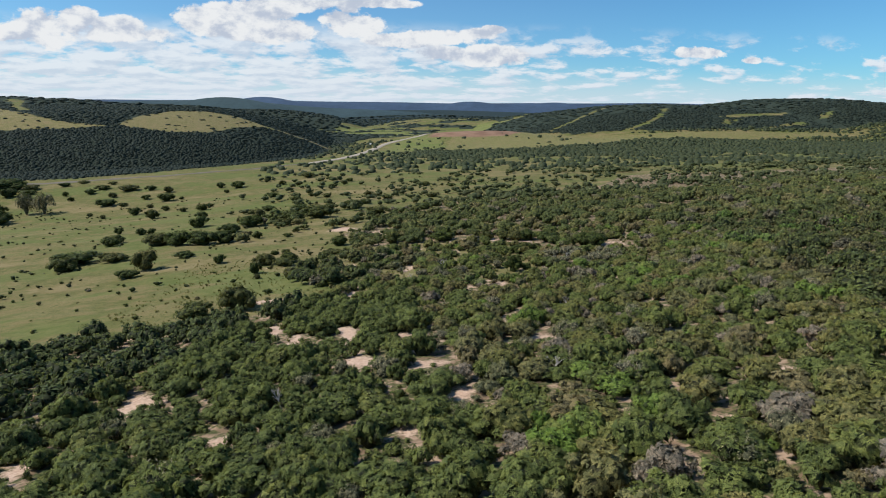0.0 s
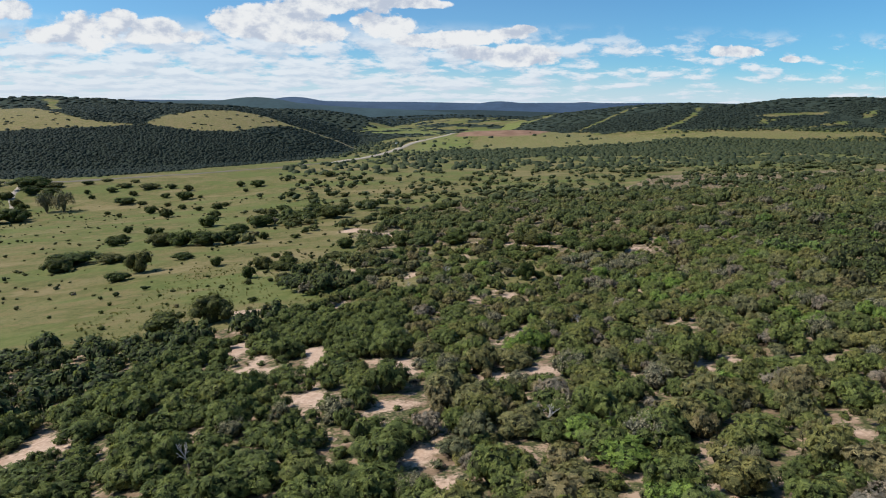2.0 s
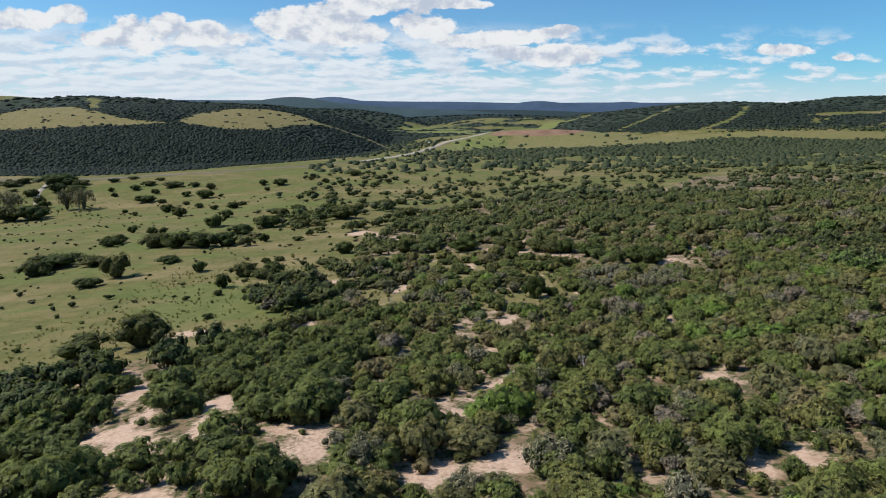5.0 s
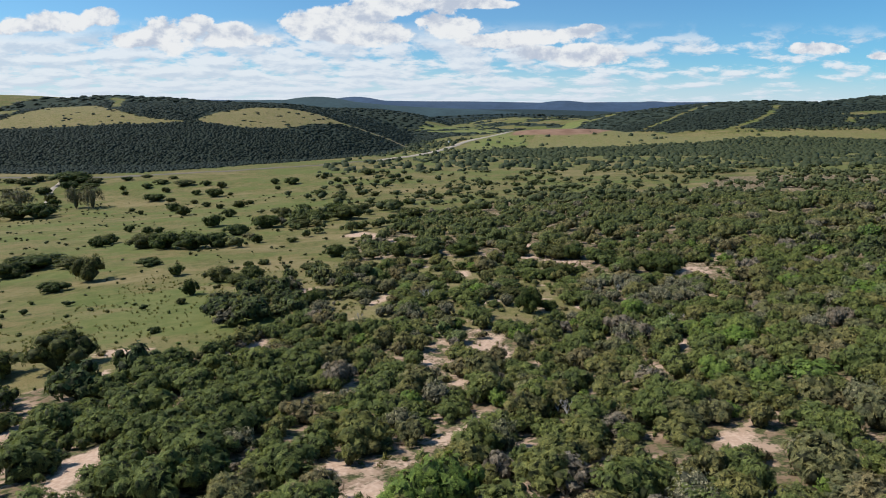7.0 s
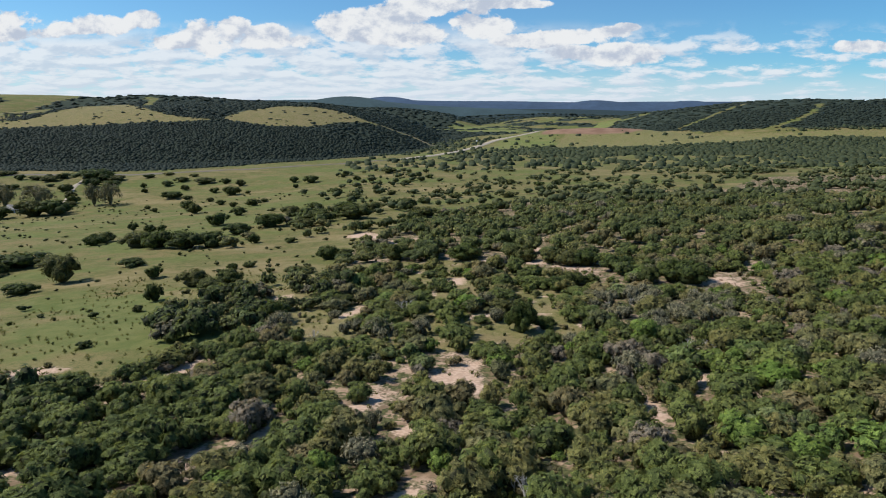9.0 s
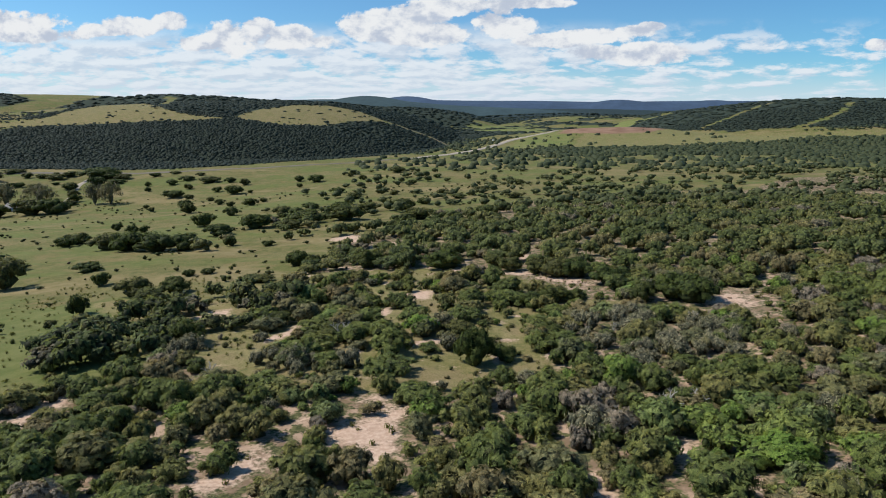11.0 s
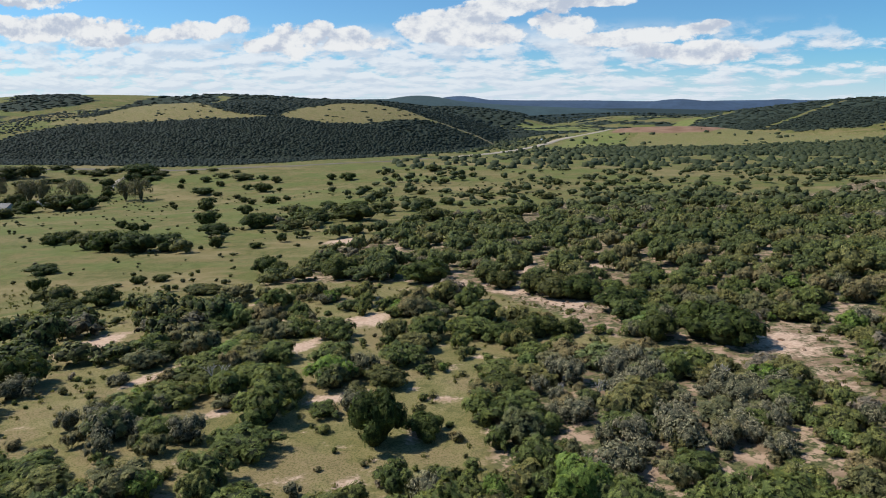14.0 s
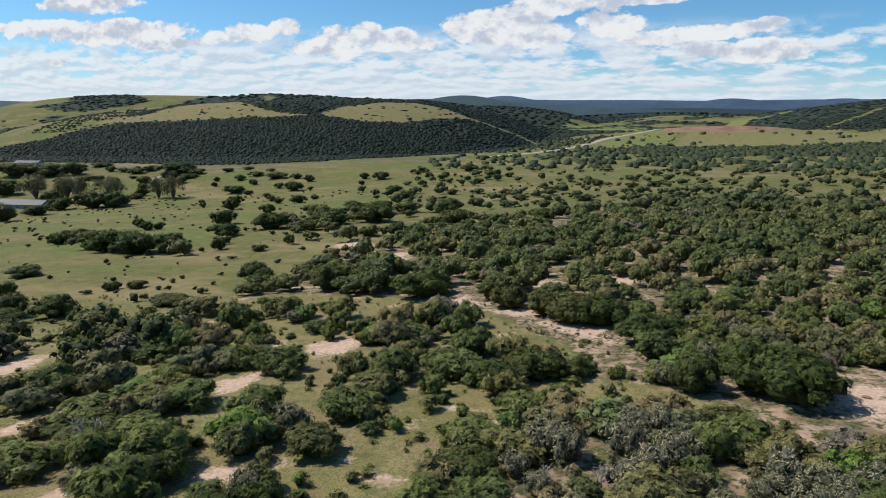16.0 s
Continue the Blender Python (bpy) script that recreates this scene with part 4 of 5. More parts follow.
SHRUBS_FARM_MEADOW = [
    (-175.3, 439.3, 7, 4.6), (-157.1, 424.9, 11.8, 7.9), (-166.8, 466.1, 8.3, 5.8), (-147.3, 428.4, 4.2, 2.6),
    (-159.8, 396, 4.8, 3.3), (-158, 362, 8.1, 6.2), (-136, 323.6, 7.8, 6.9), (-142.9, 372.6, 5.2, 3.9),
    (-125.5, 349.2, 4.8, 3.6), (-104.1, 301.6, 6.5, 5), (-114.1, 348.9, 8.2, 5), (-113.8, 365.8, 5, 3),
    (-175.7, 358.1, 3.7, 3.1), (-71.4, 251.7, 6.8, 4.6), (-71.2, 278.2, 8.5, 5.6), (-59.5, 202.5, 3.6, 3.7),
    (-128.6, 474, 7.3, 5.7), (-113.9, 467.5, 11.6, 6.5), (-117.9, 441.7, 4.2, 3.6), (-94.6, 490.2, 4.6, 3.9),
    (-78.3, 462.6, 6.1, 4.6), (-61.8, 509.5, 12.3, 6), (-41.5, 479.5, 6.2, 3.7),
]
SHRUBS_FAR_MEADOW = [
    (-25.6, 462.6, 6, 3.6), (-37.6, 421.6, 6.3, 4.1), (-50.4, 377.9, 4.9, 3), (-39.3, 365.2, 6.1, 3.6),
    (-58.7, 350.3, 7.9, 4.2), (-47.9, 201.5, 3.9, 2), (-39.3, 255.7, 14.4, 7.6), (-51, 249, 11.8, 6.2),
    (-35.2, 279.5, 10.5, 4.9), (-22.9, 287.4, 10.7, 5.6), (-10.7, 253.1, 11.8, 5.4), (-69.5, 311.5, 8.9, 3.7),
    (-51.1, 296.8, 10.1, 4.1), (25.1, 324.4, 9, 3.2), (28.8, 400.4, 7.4, 3.9), (-12.3, 363.1, 6.7, 3.5),
    (-2, 333.3, 8, 3.2), (-15.9, 306.9, 6.8, 3.6), (7.9, 367.3, 6.8, 3.6), (45.2, 382.8, 6.4, 3),
    (56.7, 389.3, 6.5, 3.4), (13.4, 266.5, 9.9, 4.2), (-78.2, 391.5, 8.9, 3.9),
]
SHRUBS_AT_FARM = [
    (-268.2, 356.7, 13.8, 8.9), (-251.6, 362.1, 18.8, 12.6), (-238.9, 363.2, 18.4, 10.8), (-240.8, 374.9, 9.8, 7.1),
    (-296, 376.7, 10.8, 10.4), (-253.8, 328.1, 13.5, 6.7), (-240.8, 297.2, 14.4, 11), (-355.2, 397.4, 18.7, 11.8),
    (-417.7, 465.8, 33.1, 12.7), (-398.9, 471.7, 27.1, 12.5), (-381.1, 481.6, 19.3, 12.4), (-359.3, 443.7, 8, 4.2),
    (-349.2, 459.7, 9, 4.2), (-341, 462.1, 10, 4.7), (-327.3, 461.2, 8.8, 4.1), (-463.1, 495.8, 18, 6.3),
    (-356.9, 419.8, 14.5, 7.1),
]
SHRUBS_BY_TRACK = [
    (-365.3, 502.3, 8.6, 5.7), (-352.5, 503.1, 10.7, 4.5), (-346.5, 511.1, 6.4, 4.5), (-336.4, 514.4, 12.7, 5.6),
    (-305.6, 505.8, 30.4, 11.7), (-276.9, 433.7, 7.9, 7.4), (-297.8, 463.2, 6.6, 6.9), (-258.2, 405, 9, 4.3),
    (-321.9, 476.8, 6, 2.6), (-270.8, 466.9, 6.4, 5.8), (-246.3, 474.8, 4.5, 4.7), (-191.4, 378.9, 4.2, 3),
    (-285.5, 505.9, 14.9, 5.2), (-263.6, 516.2, 9.8, 4.1), (-396.5, 525.1, 17.3, 4.8), (-420.4, 518.6, 17.6, 4.3),
    (-254.8, 531.4, 10, 3.1), (-226.3, 518.2, 7.6, 3),
]
SHRUBS_BY_THE_WASH = [
    (-53.5, 253.9, 7.1, 4.3), (-49.4, 265.5, 7, 3.3), (-53.9, 238.7, 8.7, 4), (-71.3, 254.9, 5.1, 2.5),
    (-41.1, 137.8, 5.5, 3.7), (-40.9, 129.8, 5.2, 2.8), (-27.7, 145.2, 4.9, 1.9), (-47, 153.8, 2.3, 1.8),
    (-43.9, 156.6, 3.2, 1.6), (-28.8, 141.2, 1.9, 0.9), (-68.2, 242.2, 11, 6.2), (-118.5, 218, 7.8, 4.5),
    (-98.3, 204.3, 3.5, 2.2), (-37.8, 286.2, 8.4, 3.5), (-40.3, 260.4, 4.9, 3.1), (-29.1, 224.1, 4.6, 3.2),
    (-4.4, 171.9, 2.6, 2.7), (-27.3, 165.3, 5.2, 4.4), (-9.5, 158.1, 6.3, 4.7), (6.8, 154.2, 8.1, 4.7),
    (-21.9, 159.9, 3.9, 4.1), (-28.7, 140.6, 1.7, 0.7),
]
TREES_BY_THE_WASH = [
    (38.6, 121.6, 3.9, 3.9), (45, 121, 6.9, 4.9), (43.2, 123.2, 5.7, 4.8), (20.1, 147.2, 4.3, 3.4),
    (24.6, 145, 4.3, 3.6), (17.1, 151.6, 3.8, 3.2), (31.3, 141.5, 6, 4.2), (36.3, 134.4, 6.7, 3.8),
    (28.2, 142.2, 6.1, 4.3), (39.7, 115.1, 3.1, 1.8), (26, 123.5, 5.1, 2.9), (29.1, 123.8, 3, 2.1),
    (22.9, 120.3, 4.4, 2.8), (13.5, 105.9, 3.7, 2.1), (23.8, 105.1, 4.1, 2.2), (6.1, 100, 3.5, 2.5),
    (-11, 110.7, 3.4, 2.3),
]
FARM_TREES = [
    (-242, 405.6, 11.2, 16.8), (-230.3, 404.7, 11.8, 17.3), (-306.1, 398.1, 15.6, 18.2), (-309.2, 397.7, 8.7, 13.7),
    (-297.4, 398.4, 12.9, 17.1), (-281.8, 407.9, 17, 16.1), (-325, 392.4, 17.7, 18.6),
]
GLADE_TREES = [
    (15.4, 95.6, 3.8, 4.9), (18.6, 97.4, 2.8, 2), (-2.2, 103.9, 5.1, 1.9),
]


def limb(bm, a, b, ra, rb, sides=6):
    """A tapered round limb from a to b."""
    a, b = Vector(a), Vector(b)
    turn = (b - a).to_track_quat("Z", "Y").to_matrix()
    rings = []
    for p, r in ((a, ra), (b, rb)):
        rings.append([bm.verts.new(p + turn @ Vector((r * math.cos(k * 6.2832 / sides), r * math.sin(k * 6.2832 / sides), 0))) for k in range(sides)])
    for k in range(sides):
        bm.faces.new((rings[0][k], rings[0][(k + 1) % sides], rings[1][(k + 1) % sides], rings[1][k]))
    bm.faces.new(rings[1])


def trunk_mesh(seed, spread=0.5, top=0.55, thick=0.05):
    r = random.Random(seed)
    bm = bmesh.new()
    fork = Vector((r.uniform(-0.05, 0.05), r.uniform(-0.05, 0.05), top * 0.45))
    limb(bm, (0, 0, -0.08), fork, thick * 1.3, thick)
    for k in range(4):
        a = k * 1.57 + r.uniform(-0.4, 0.4)
        mid = fork + Vector((math.cos(a) * spread * 0.5, math.sin(a) * spread * 0.5, top * 0.35))
        limb(bm, fork - Vector((0, 0, 0.02)), mid, thick * 0.7, thick * 0.45)
        limb(bm, mid, mid + Vector((math.cos(a + 0.5) * spread * 0.4, math.sin(a + 0.5) * spread * 0.4, top * 0.3)), thick * 0.45, thick * 0.15)
    return bm


def shrub_kind(name, seed, label, category, lobes, sprays, size, mat, tone, flat=0.85, thick=0.05):
    """One shrub of unit half width and height: a trunk and a crown. Later copies share its meshes."""
    e = new(name)
    part("trunk", trunk_mesh(seed, thick=thick), BARK, e)
    v, f, lo = crown(seed, lobes, sprays, size, False, flat, core=0.84)
    me = bulk_mesh("crown", v, f)
    put_leaves(me, lo)
    put_field(me, "tone", np.full(len(v), tone))
    part("crown", me, mat, e)
    return tagged(e, label, category)


def stand(model, first, x, y, w, h, turn, group):
    """Sets the model itself, or a copy of it, upright on the ground."""
    m = pose(x, y, float(land(x, y)) - 0.05, 0, 0, math.degrees(turn))
    ob = model if first else copy_thing(model, m)
    ob.matrix_basis = m @ Matrix.Diagonal((w / 2, w / 2, h, 1))
    return tagged(ob, group=group)


def stand_all(kinds, rows, group):
    for k, (x, y, w, h) in enumerate(rows):
        model = kinds[k % len(kinds)]
        stand(model, model["used"] == 0, x, y, w * 1.2, h * 0.88, 2.4 * k, group)
        model["used"] += 1


round_kinds = [shrub_kind("shrub", 10 + k, "rounded dark green shrub standing alone in dry grass", "shrub", 9 + k % 3, 700, 0.075, SHRUB_LEAVES, 0.1 * k) for k in range(5)]
wash_kinds = [shrub_kind("thorn_tree", 30 + k, "spreading green thorn tree at the edge of the sandy wash", "tree", 11, 1200, 0.07, SHRUB_LEAVES, 0.13 * k, 0.7) for k in range(4)]
glade_kinds = [shrub_kind("milkwood_tree", 50 + k, "dense dark green tree standing alone in a grassy glade", "tree", 9, 2000, 0.065, SHRUB_LEAVES, 0.05, 1.0) for k in range(1)]
for model in round_kinds + wash_kinds + glade_kinds:
    model["used"] = 0
for rows, group in ((SHRUBS_NEAR_MEADOW, "shrubs in the meadow"), (SHRUBS_MIDDLE_MEADOW, "shrubs in the meadow"), (SHRUBS_FARM_MEADOW, "shrubs in the meadow"), (SHRUBS_FAR_MEADOW, "shrubs in the meadow"), (SHRUBS_AT_FARM, "shrubs in the meadow"), (SHRUBS_BY_TRACK, "shrubs in the meadow")):
    stand_all(round_kinds, rows, group)
for rows in (SHRUBS_BY_THE_WASH, TREES_BY_THE_WASH):
    stand_all(wash_kinds, rows, "thorn trees by the wash")
stand_all(glade_kinds, GLADE_TREES, "trees in the glade")
SINGLE = SHRUBS_NEAR_MEADOW + SHRUBS_MIDDLE_MEADOW + SHRUBS_FARM_MEADOW + SHRUBS_FAR_MEADOW + SHRUBS_AT_FARM + SHRUBS_BY_TRACK + SHRUBS_BY_THE_WASH + TREES_BY_THE_WASH + GLADE_TREES


def away(x, y):
    """False where a single shrub already stands."""
    ok = np.ones(len(x), bool)
    for sx, sy, w, h in SINGLE:
        ok &= np.hypot(x - sx, y - sy) > w * 0.55
    return ok


# ---- the thicket ----
NEAR_FORMS = [crown(100 + k, 9, 500, 0.112, False, core=0.74) for k in range(8)]
MID_FORMS = [crown(120 + k, 8, 200, 0.10, core=0.78, skirt=False) for k in range(6)]
BANK_FORMS = [crown(150 + k, 10, 520, 0.068, core=0.86, flat=0.7, skirt=False) for k in range(6)]
BACK_FORMS = [crown(130 + k, 7, 140, 0.095, core=0.88, flat=0.75, skirt=False) for k in range(6)]
FAR_FORMS = [crown(140 + k, 3, 18, 0.15, core=0.92, flat=0.7, skirt=False) for k in range(6)]
DRY_FORMS = [crown(160 + k, 9, 760, 0.068, False, 0.8, 0.70, 0.70) for k in range(3)]
UNDER_FORMS = [crown(190 + k, 3, 90, 0.19, core=0.74, skirt=False) for k in range(5)]
LOW_FORMS = [crown(170 + k, 2, 75, 0.19, core=0.75) for k in range(4)]
TUFT_FORMS = [crown(180 + k, 1, 16, 0.5, False, 0.9, 0.75, 0.3) for k in range(3)]


def dome(seed):
    """A low closed bush, seen from far off."""
    v, f = ico()
    v = v * (1 + 0.2 * np.random.default_rng(seed).standard_normal((12, 1)))
    v[:, 2] = np.where(v[:, 2] < 0.1, -0.05, v[:, 2])
    keep = (v[f][:, :, 2] > 0).any(1)
    return v, f[keep], np.column_stack([np.zeros(12), v / np.linalg.norm(v, axis=1, keepdims=True)])


HILL_FORMS = [dome(k) for k in range(6)]


# Grey stands of half-dry bush.
DRY_STANDS = [(32, 105, 5.1, 9.2), (40, 101, 4.0, 6.9), (-4, 93, 3.8, 4.8), (32, 93, 3.3, 4.0)]


def in_stand(x, y):
    return np.max([np.hypot((x - cx) / rx, (y - cy) / ry) < 1.1 for cx, cy, rx, ry in DRY_STANDS], 0)


# Stands of fresh, bright green bush.
BRIGHT = [(2, 83, 3.0, 1.6), (6, 80, 2.9, 1.8), (35, 74, 6.3, 6.8), (33, 58, 3.6, 3.5), (70, 88, 5.5, 12), (-7, -2, 3.1, 3.5), (60, 87, 2.6, 6.0)]


def tones(x, y):
    t = 0.50 * rng.random(len(x)) ** 1.4 + 0.14 * patchy(x, y, 13, 5.0)
    odd = rng.random(len(x))
    t = np.where(odd < 0.05, 0.83, np.where(odd < 0.10, 0.92, np.where(odd < 0.16, 0.70, t)))
    for cx, cy, rx, ry in BRIGHT:
        t = np.where(np.hypot((x - cx) / rx, (y - cy) / ry) < 1, 0.80 + 0.08 * rng.random(len(x)), t)
    t = np.where(in_stand(x, y), 0.54 + 0.16 * rng.random(len(x)), t)
    t = np.where((x < -12) & (y < 75), 0.28 * t, t)
    return t % 1.0


def thicket(name, label, x, y, width, height, forms, mat=None, spread=0.3, tone=None):
    keep = away(x, y)
    x, y = x[keep], y[keep]
    p = plants(x, y, width, height, len(forms), spread)
    t = tones(x, y) if tone is None else np.full(len(x), tone) + rng.uniform(-0.05, 0.05, len(x))
    return tagged(new(name, scatter_mesh(name, forms, p, t % 1.0, mat or LEAVES)), label, "thicket", kind="stuff")


def by_path(x, y):
    """Close enough to the flight to see the sprays of a shrub."""
    return (y < 150) & (np.abs(x - 0.45 * (np.minimum(y, 110) - 25)) < np.where(y < 80, np.where(x < 0, 52, 42), np.where(x < 0, 52, 38)))


shown = lambda x, y: in_view(x, y) * cover(x, y)
clear = lambda x, y: shown(x, y) * (1 - 0.75 * in_stand(x, y)) * (sandy(x, y) < 0.42) * (sandy(x, y + 1.5) < 0.5) * (sandy(x, y + 2.8) < 0.62) * (sandy(x, y + 4) < 0.8)
x, y = sow(-110, 110, -25, 152, 2.5, lambda x, y: clear(x, y) * by_path(x, y) * 0.97)
keep = away(x, y)
x, y = x[keep], y[keep]
apart = (y > 92) & (y < 136) & (x > -20) & (x < 46)
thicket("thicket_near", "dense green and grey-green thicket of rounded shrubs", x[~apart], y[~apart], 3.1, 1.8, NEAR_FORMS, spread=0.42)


def thicket_kind(k, label, tone):
    """A shrub of the thicket by itself, with unit half width and height."""
    e = new("thicket_shrub")
    part("trunk", trunk_mesh(200 + k, thick=0.04), BARK, e)
    v, f, lo = NEAR_FORMS[k]
    me = bulk_mesh("crown", v, f)
    put_leaves(me, lo)
    put_field(me, "tone", np.full(len(v), tone))
    part("crown", me, SET_LEAVES, e)
    e["used"] = 0
    return tagged(e, label, "shrub")


set_kinds = [thicket_kind(k, label, tone) for k, (label, tone) in enumerate((
    ("dark green rounded shrub in the thicket by the glade", 0.02), ("fresh green spreading shrub in the thicket", 0.2), ("olive green thorny shrub in the thicket", 0.42),
    ("grey-green leafy shrub in the thicket", 0.6), ("yellowish olive shrub in the thicket", 0.72), ("deep green dense shrub in the thicket", 0.98), ("bright green bush in the thicket", 0.83), ("dull green shrub in the thicket", 0.1)))]
for p in plants(x[apart], y[apart], 3.4, 1.75, 8, 0.40):
    model = set_kinds[int(p[6])]
    stand(model, model["used"] == 0, p[0], p[1], 2 * p[3], p[4], p[5], "shrubs of the thicket by the glade")
    model["used"] += 1
x, y = sow(-100, 100, -25, 140, 2.1, lambda x, y: in_view(x, y) * np.clip(cover(x, y) * 1.5, 0, 1) * by_path(x, y) * np.where(y < 95, 0.62, 0.75) * (sandy(x, y + 1.2) < 0.55))
thicket("undergrowth", "low green and olive bushes between the taller shrubs", x, y, 1.5, 0.9, UNDER_FORMS, spread=0.35)
x, y = sow(-110, 110, 60, 152, 2.3, lambda x, y: shown(x, y) * in_stand(x, y) * 0.7)
thicket("dry_stand", "stands of leafless grey-brown twiggy shrubs by the glade", x, y, 2.5, 1.6, DRY_FORMS, DRY_TWIGS)
x, y = sow(-110, 110, -25, 152, 5.4, lambda x, y: shown(x, y) * by_path(x, y) * np.where(y > 88, 0.5, 0.36))
thicket("dry_thicket", "leafless grey-brown shrubs among the green thicket", x, y, 2.7, 1.8, DRY_FORMS, DRY_TWIGS)
x, y = sow(-100, 260, -30, 135, 3.5, lambda x, y: shown(x, y) * ~by_path(x, y) * 0.95)
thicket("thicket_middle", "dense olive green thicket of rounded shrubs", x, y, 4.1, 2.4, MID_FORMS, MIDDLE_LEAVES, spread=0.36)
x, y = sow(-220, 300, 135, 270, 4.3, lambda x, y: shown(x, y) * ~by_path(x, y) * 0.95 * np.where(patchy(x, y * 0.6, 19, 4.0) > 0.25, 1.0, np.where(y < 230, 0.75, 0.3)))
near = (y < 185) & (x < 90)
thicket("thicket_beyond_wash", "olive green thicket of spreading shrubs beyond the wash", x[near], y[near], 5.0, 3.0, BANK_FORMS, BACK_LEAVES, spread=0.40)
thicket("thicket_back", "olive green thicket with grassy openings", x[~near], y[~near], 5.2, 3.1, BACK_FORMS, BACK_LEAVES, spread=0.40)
x, y = sow(-130, 110, -100, 10, 5.6, lambda x, y: ~in_view(x, y) * (sandy(x, y) < 0.3) * 0.9)
thicket("thicket_edge", "green thicket of rounded shrubs on sandy ground", x, y, 5.8, 3.0, FAR_FORMS, MIDDLE_LEAVES, spread=0.38)
x, y = sow(-400, 1150, 270, 1080, 5.4, lambda x, y: shown(x, y) * np.where((patchy(x, y * 0.55, 17, 2.0) > 0.40) | (y > 720), 0.95, 0.16))
near = y < 520
thicket("thicket_far", "loose far bush of dark green shrubs", x[near], y[near], 6.2, 3.2, FAR_FORMS, BELT_LEAVES, 0.5)
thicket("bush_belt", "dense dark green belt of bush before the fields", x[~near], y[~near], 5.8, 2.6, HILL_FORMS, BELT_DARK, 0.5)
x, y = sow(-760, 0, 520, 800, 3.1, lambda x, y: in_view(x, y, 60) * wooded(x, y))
thicket("hill_bush", "dark closed bush on the face of the hill", x, y, 3.8, 1.2, HILL_FORMS, HAZE_LEAVES)
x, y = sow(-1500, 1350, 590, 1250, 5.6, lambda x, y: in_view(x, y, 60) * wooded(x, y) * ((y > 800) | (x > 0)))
thicket("hilltop_bush", "dark closed bush on the upper hillsides", x, y, 6.4, 1.15, HILL_FORMS, HAZE_LEAVES)
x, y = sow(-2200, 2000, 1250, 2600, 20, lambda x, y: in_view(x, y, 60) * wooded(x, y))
thicket("far_hill_bush", "dark bush on the distant hills", x, y, 15, 2.2, HILL_FORMS, HAZE_LEAVES)
open_land = lambda x, y: in_view(x, y) * (sandy(x, y) < np.where(y < 92, 0.75, 0.55)) * (0.3 + 0.7 * (patchy(x, y, 4, 7.0) > 0.5))
x, y = sow(-120, 80, 0, 190, 1.9, lambda x, y: open_land(x, y) * np.where(cover(x, y) < 0.5, np.where((y < 92) & (inside(MEADOW, x, y) < 0), 0.24, np.where((y > 88) & (y < 135) & (x > -28), 0.5, 0.045)), 0.10))
thicket("low_scrub", "small low green bushes scattered over the grass", x, y, 1.15, 0.6, LOW_FORMS, spread=0.5)
x, y = sow(-330, 110, 110, 420, 4.2, lambda x, y: in_view(x, y) * (cover(x, y) < 0.5) * (sandy(x, y) < 0.5) * (inside(MEADOW, x, y) > 0) * np.where(patchy(x, y * 0.7, 16, 2.5) > 0.5, 0.24, 0.04) * (near_line(TRACK, x, y) > 4))
thicket("meadow_scrub", "small dark bushes dotted over the meadow", x, y, 1.9, 0.9, FAR_FORMS, SHRUB_LEAVES, spread=0.5)
x, y = sow(-70, 60, 40, 150, 1.15, lambda x, y: open_land(x, y) * (cover(x, y) < 0.5) * 0.45)
thicket("grass_tufts", "tufts of dry yellow-green grass", x, y, 0.6, 0.35, TUFT_FORMS, GRASS_BLADES, 0.35)


# ---- road, farm track ----
def ribbon(name, line, half, lift, mat, label, step=3.0):
    """A made way laid along a line of the plan, with low shoulders."""
    pts = [Vector((a, b, 0)) for a, b in line]
    pts = [pts[0] * 2 - pts[1]] + pts + [pts[-1] * 2 - pts[-2]]
    way = []
    for p0, p1, p2, p3 in zip(pts, pts[1:], pts[2:], pts[3:]):
        n = max(2, int((p2 - p1).length / step))
        for k in range(n):
            t = k / n
            way.append(0.5 * (2 * p1 + (p2 - p0) * t + (2 * p0 - 5 * p1 + 4 * p2 - p3) * t * t + (3 * p1 - p0 - 3 * p2 + p3) * t ** 3))
    way.append(pts[-2])
    co, n = [], len(way)
    for k, p in enumerate(way):
        d = (way[min(k + 1, n - 1)] - way[max(k - 1, 0)]).normalized()
        side = Vector((d.y, -d.x, 0))
        for off, up in ((-half - 0.8, -0.5), (-half, lift), (0, lift + 0.06), (half, lift), (half + 0.8, -0.5)):
            q = p + side * off * (1 + 0.06 * math.sin(k * 1.7))
            co.append((q.x, q.y, float(land(q.x, q.y)) + up))
    i = np.arange(n * 5).reshape(n, 5)
    me = bulk_mesh(name, np.array(co), np.stack([i[:-1, :-1], i[:-1, 1:], i[1:, 1:], i[1:, :-1]], -1).reshape(-1, 4))
    me.materials.append(mat)
    return tagged(new(name, me), label, "road", kind="structure")


ribbon("road_left", ROAD[:7], 3.2, 0.3, TAR, "dull tarred road along the foot of the hill", 5.0)
ribbon("road_right", ROAD[6:], 5.0, 0.4, GRAVEL, "pale gravel road running up the valley", 5.0)
ribbon("farm_track", TRACK, 1.9, 0.12, GRAVEL, "pale dirt track leading to the farm")
ribbon("hill_track", BREAK_SPUR, 1.0, 0.3, TAR, "bare track down the spur of the hill", 5.0)


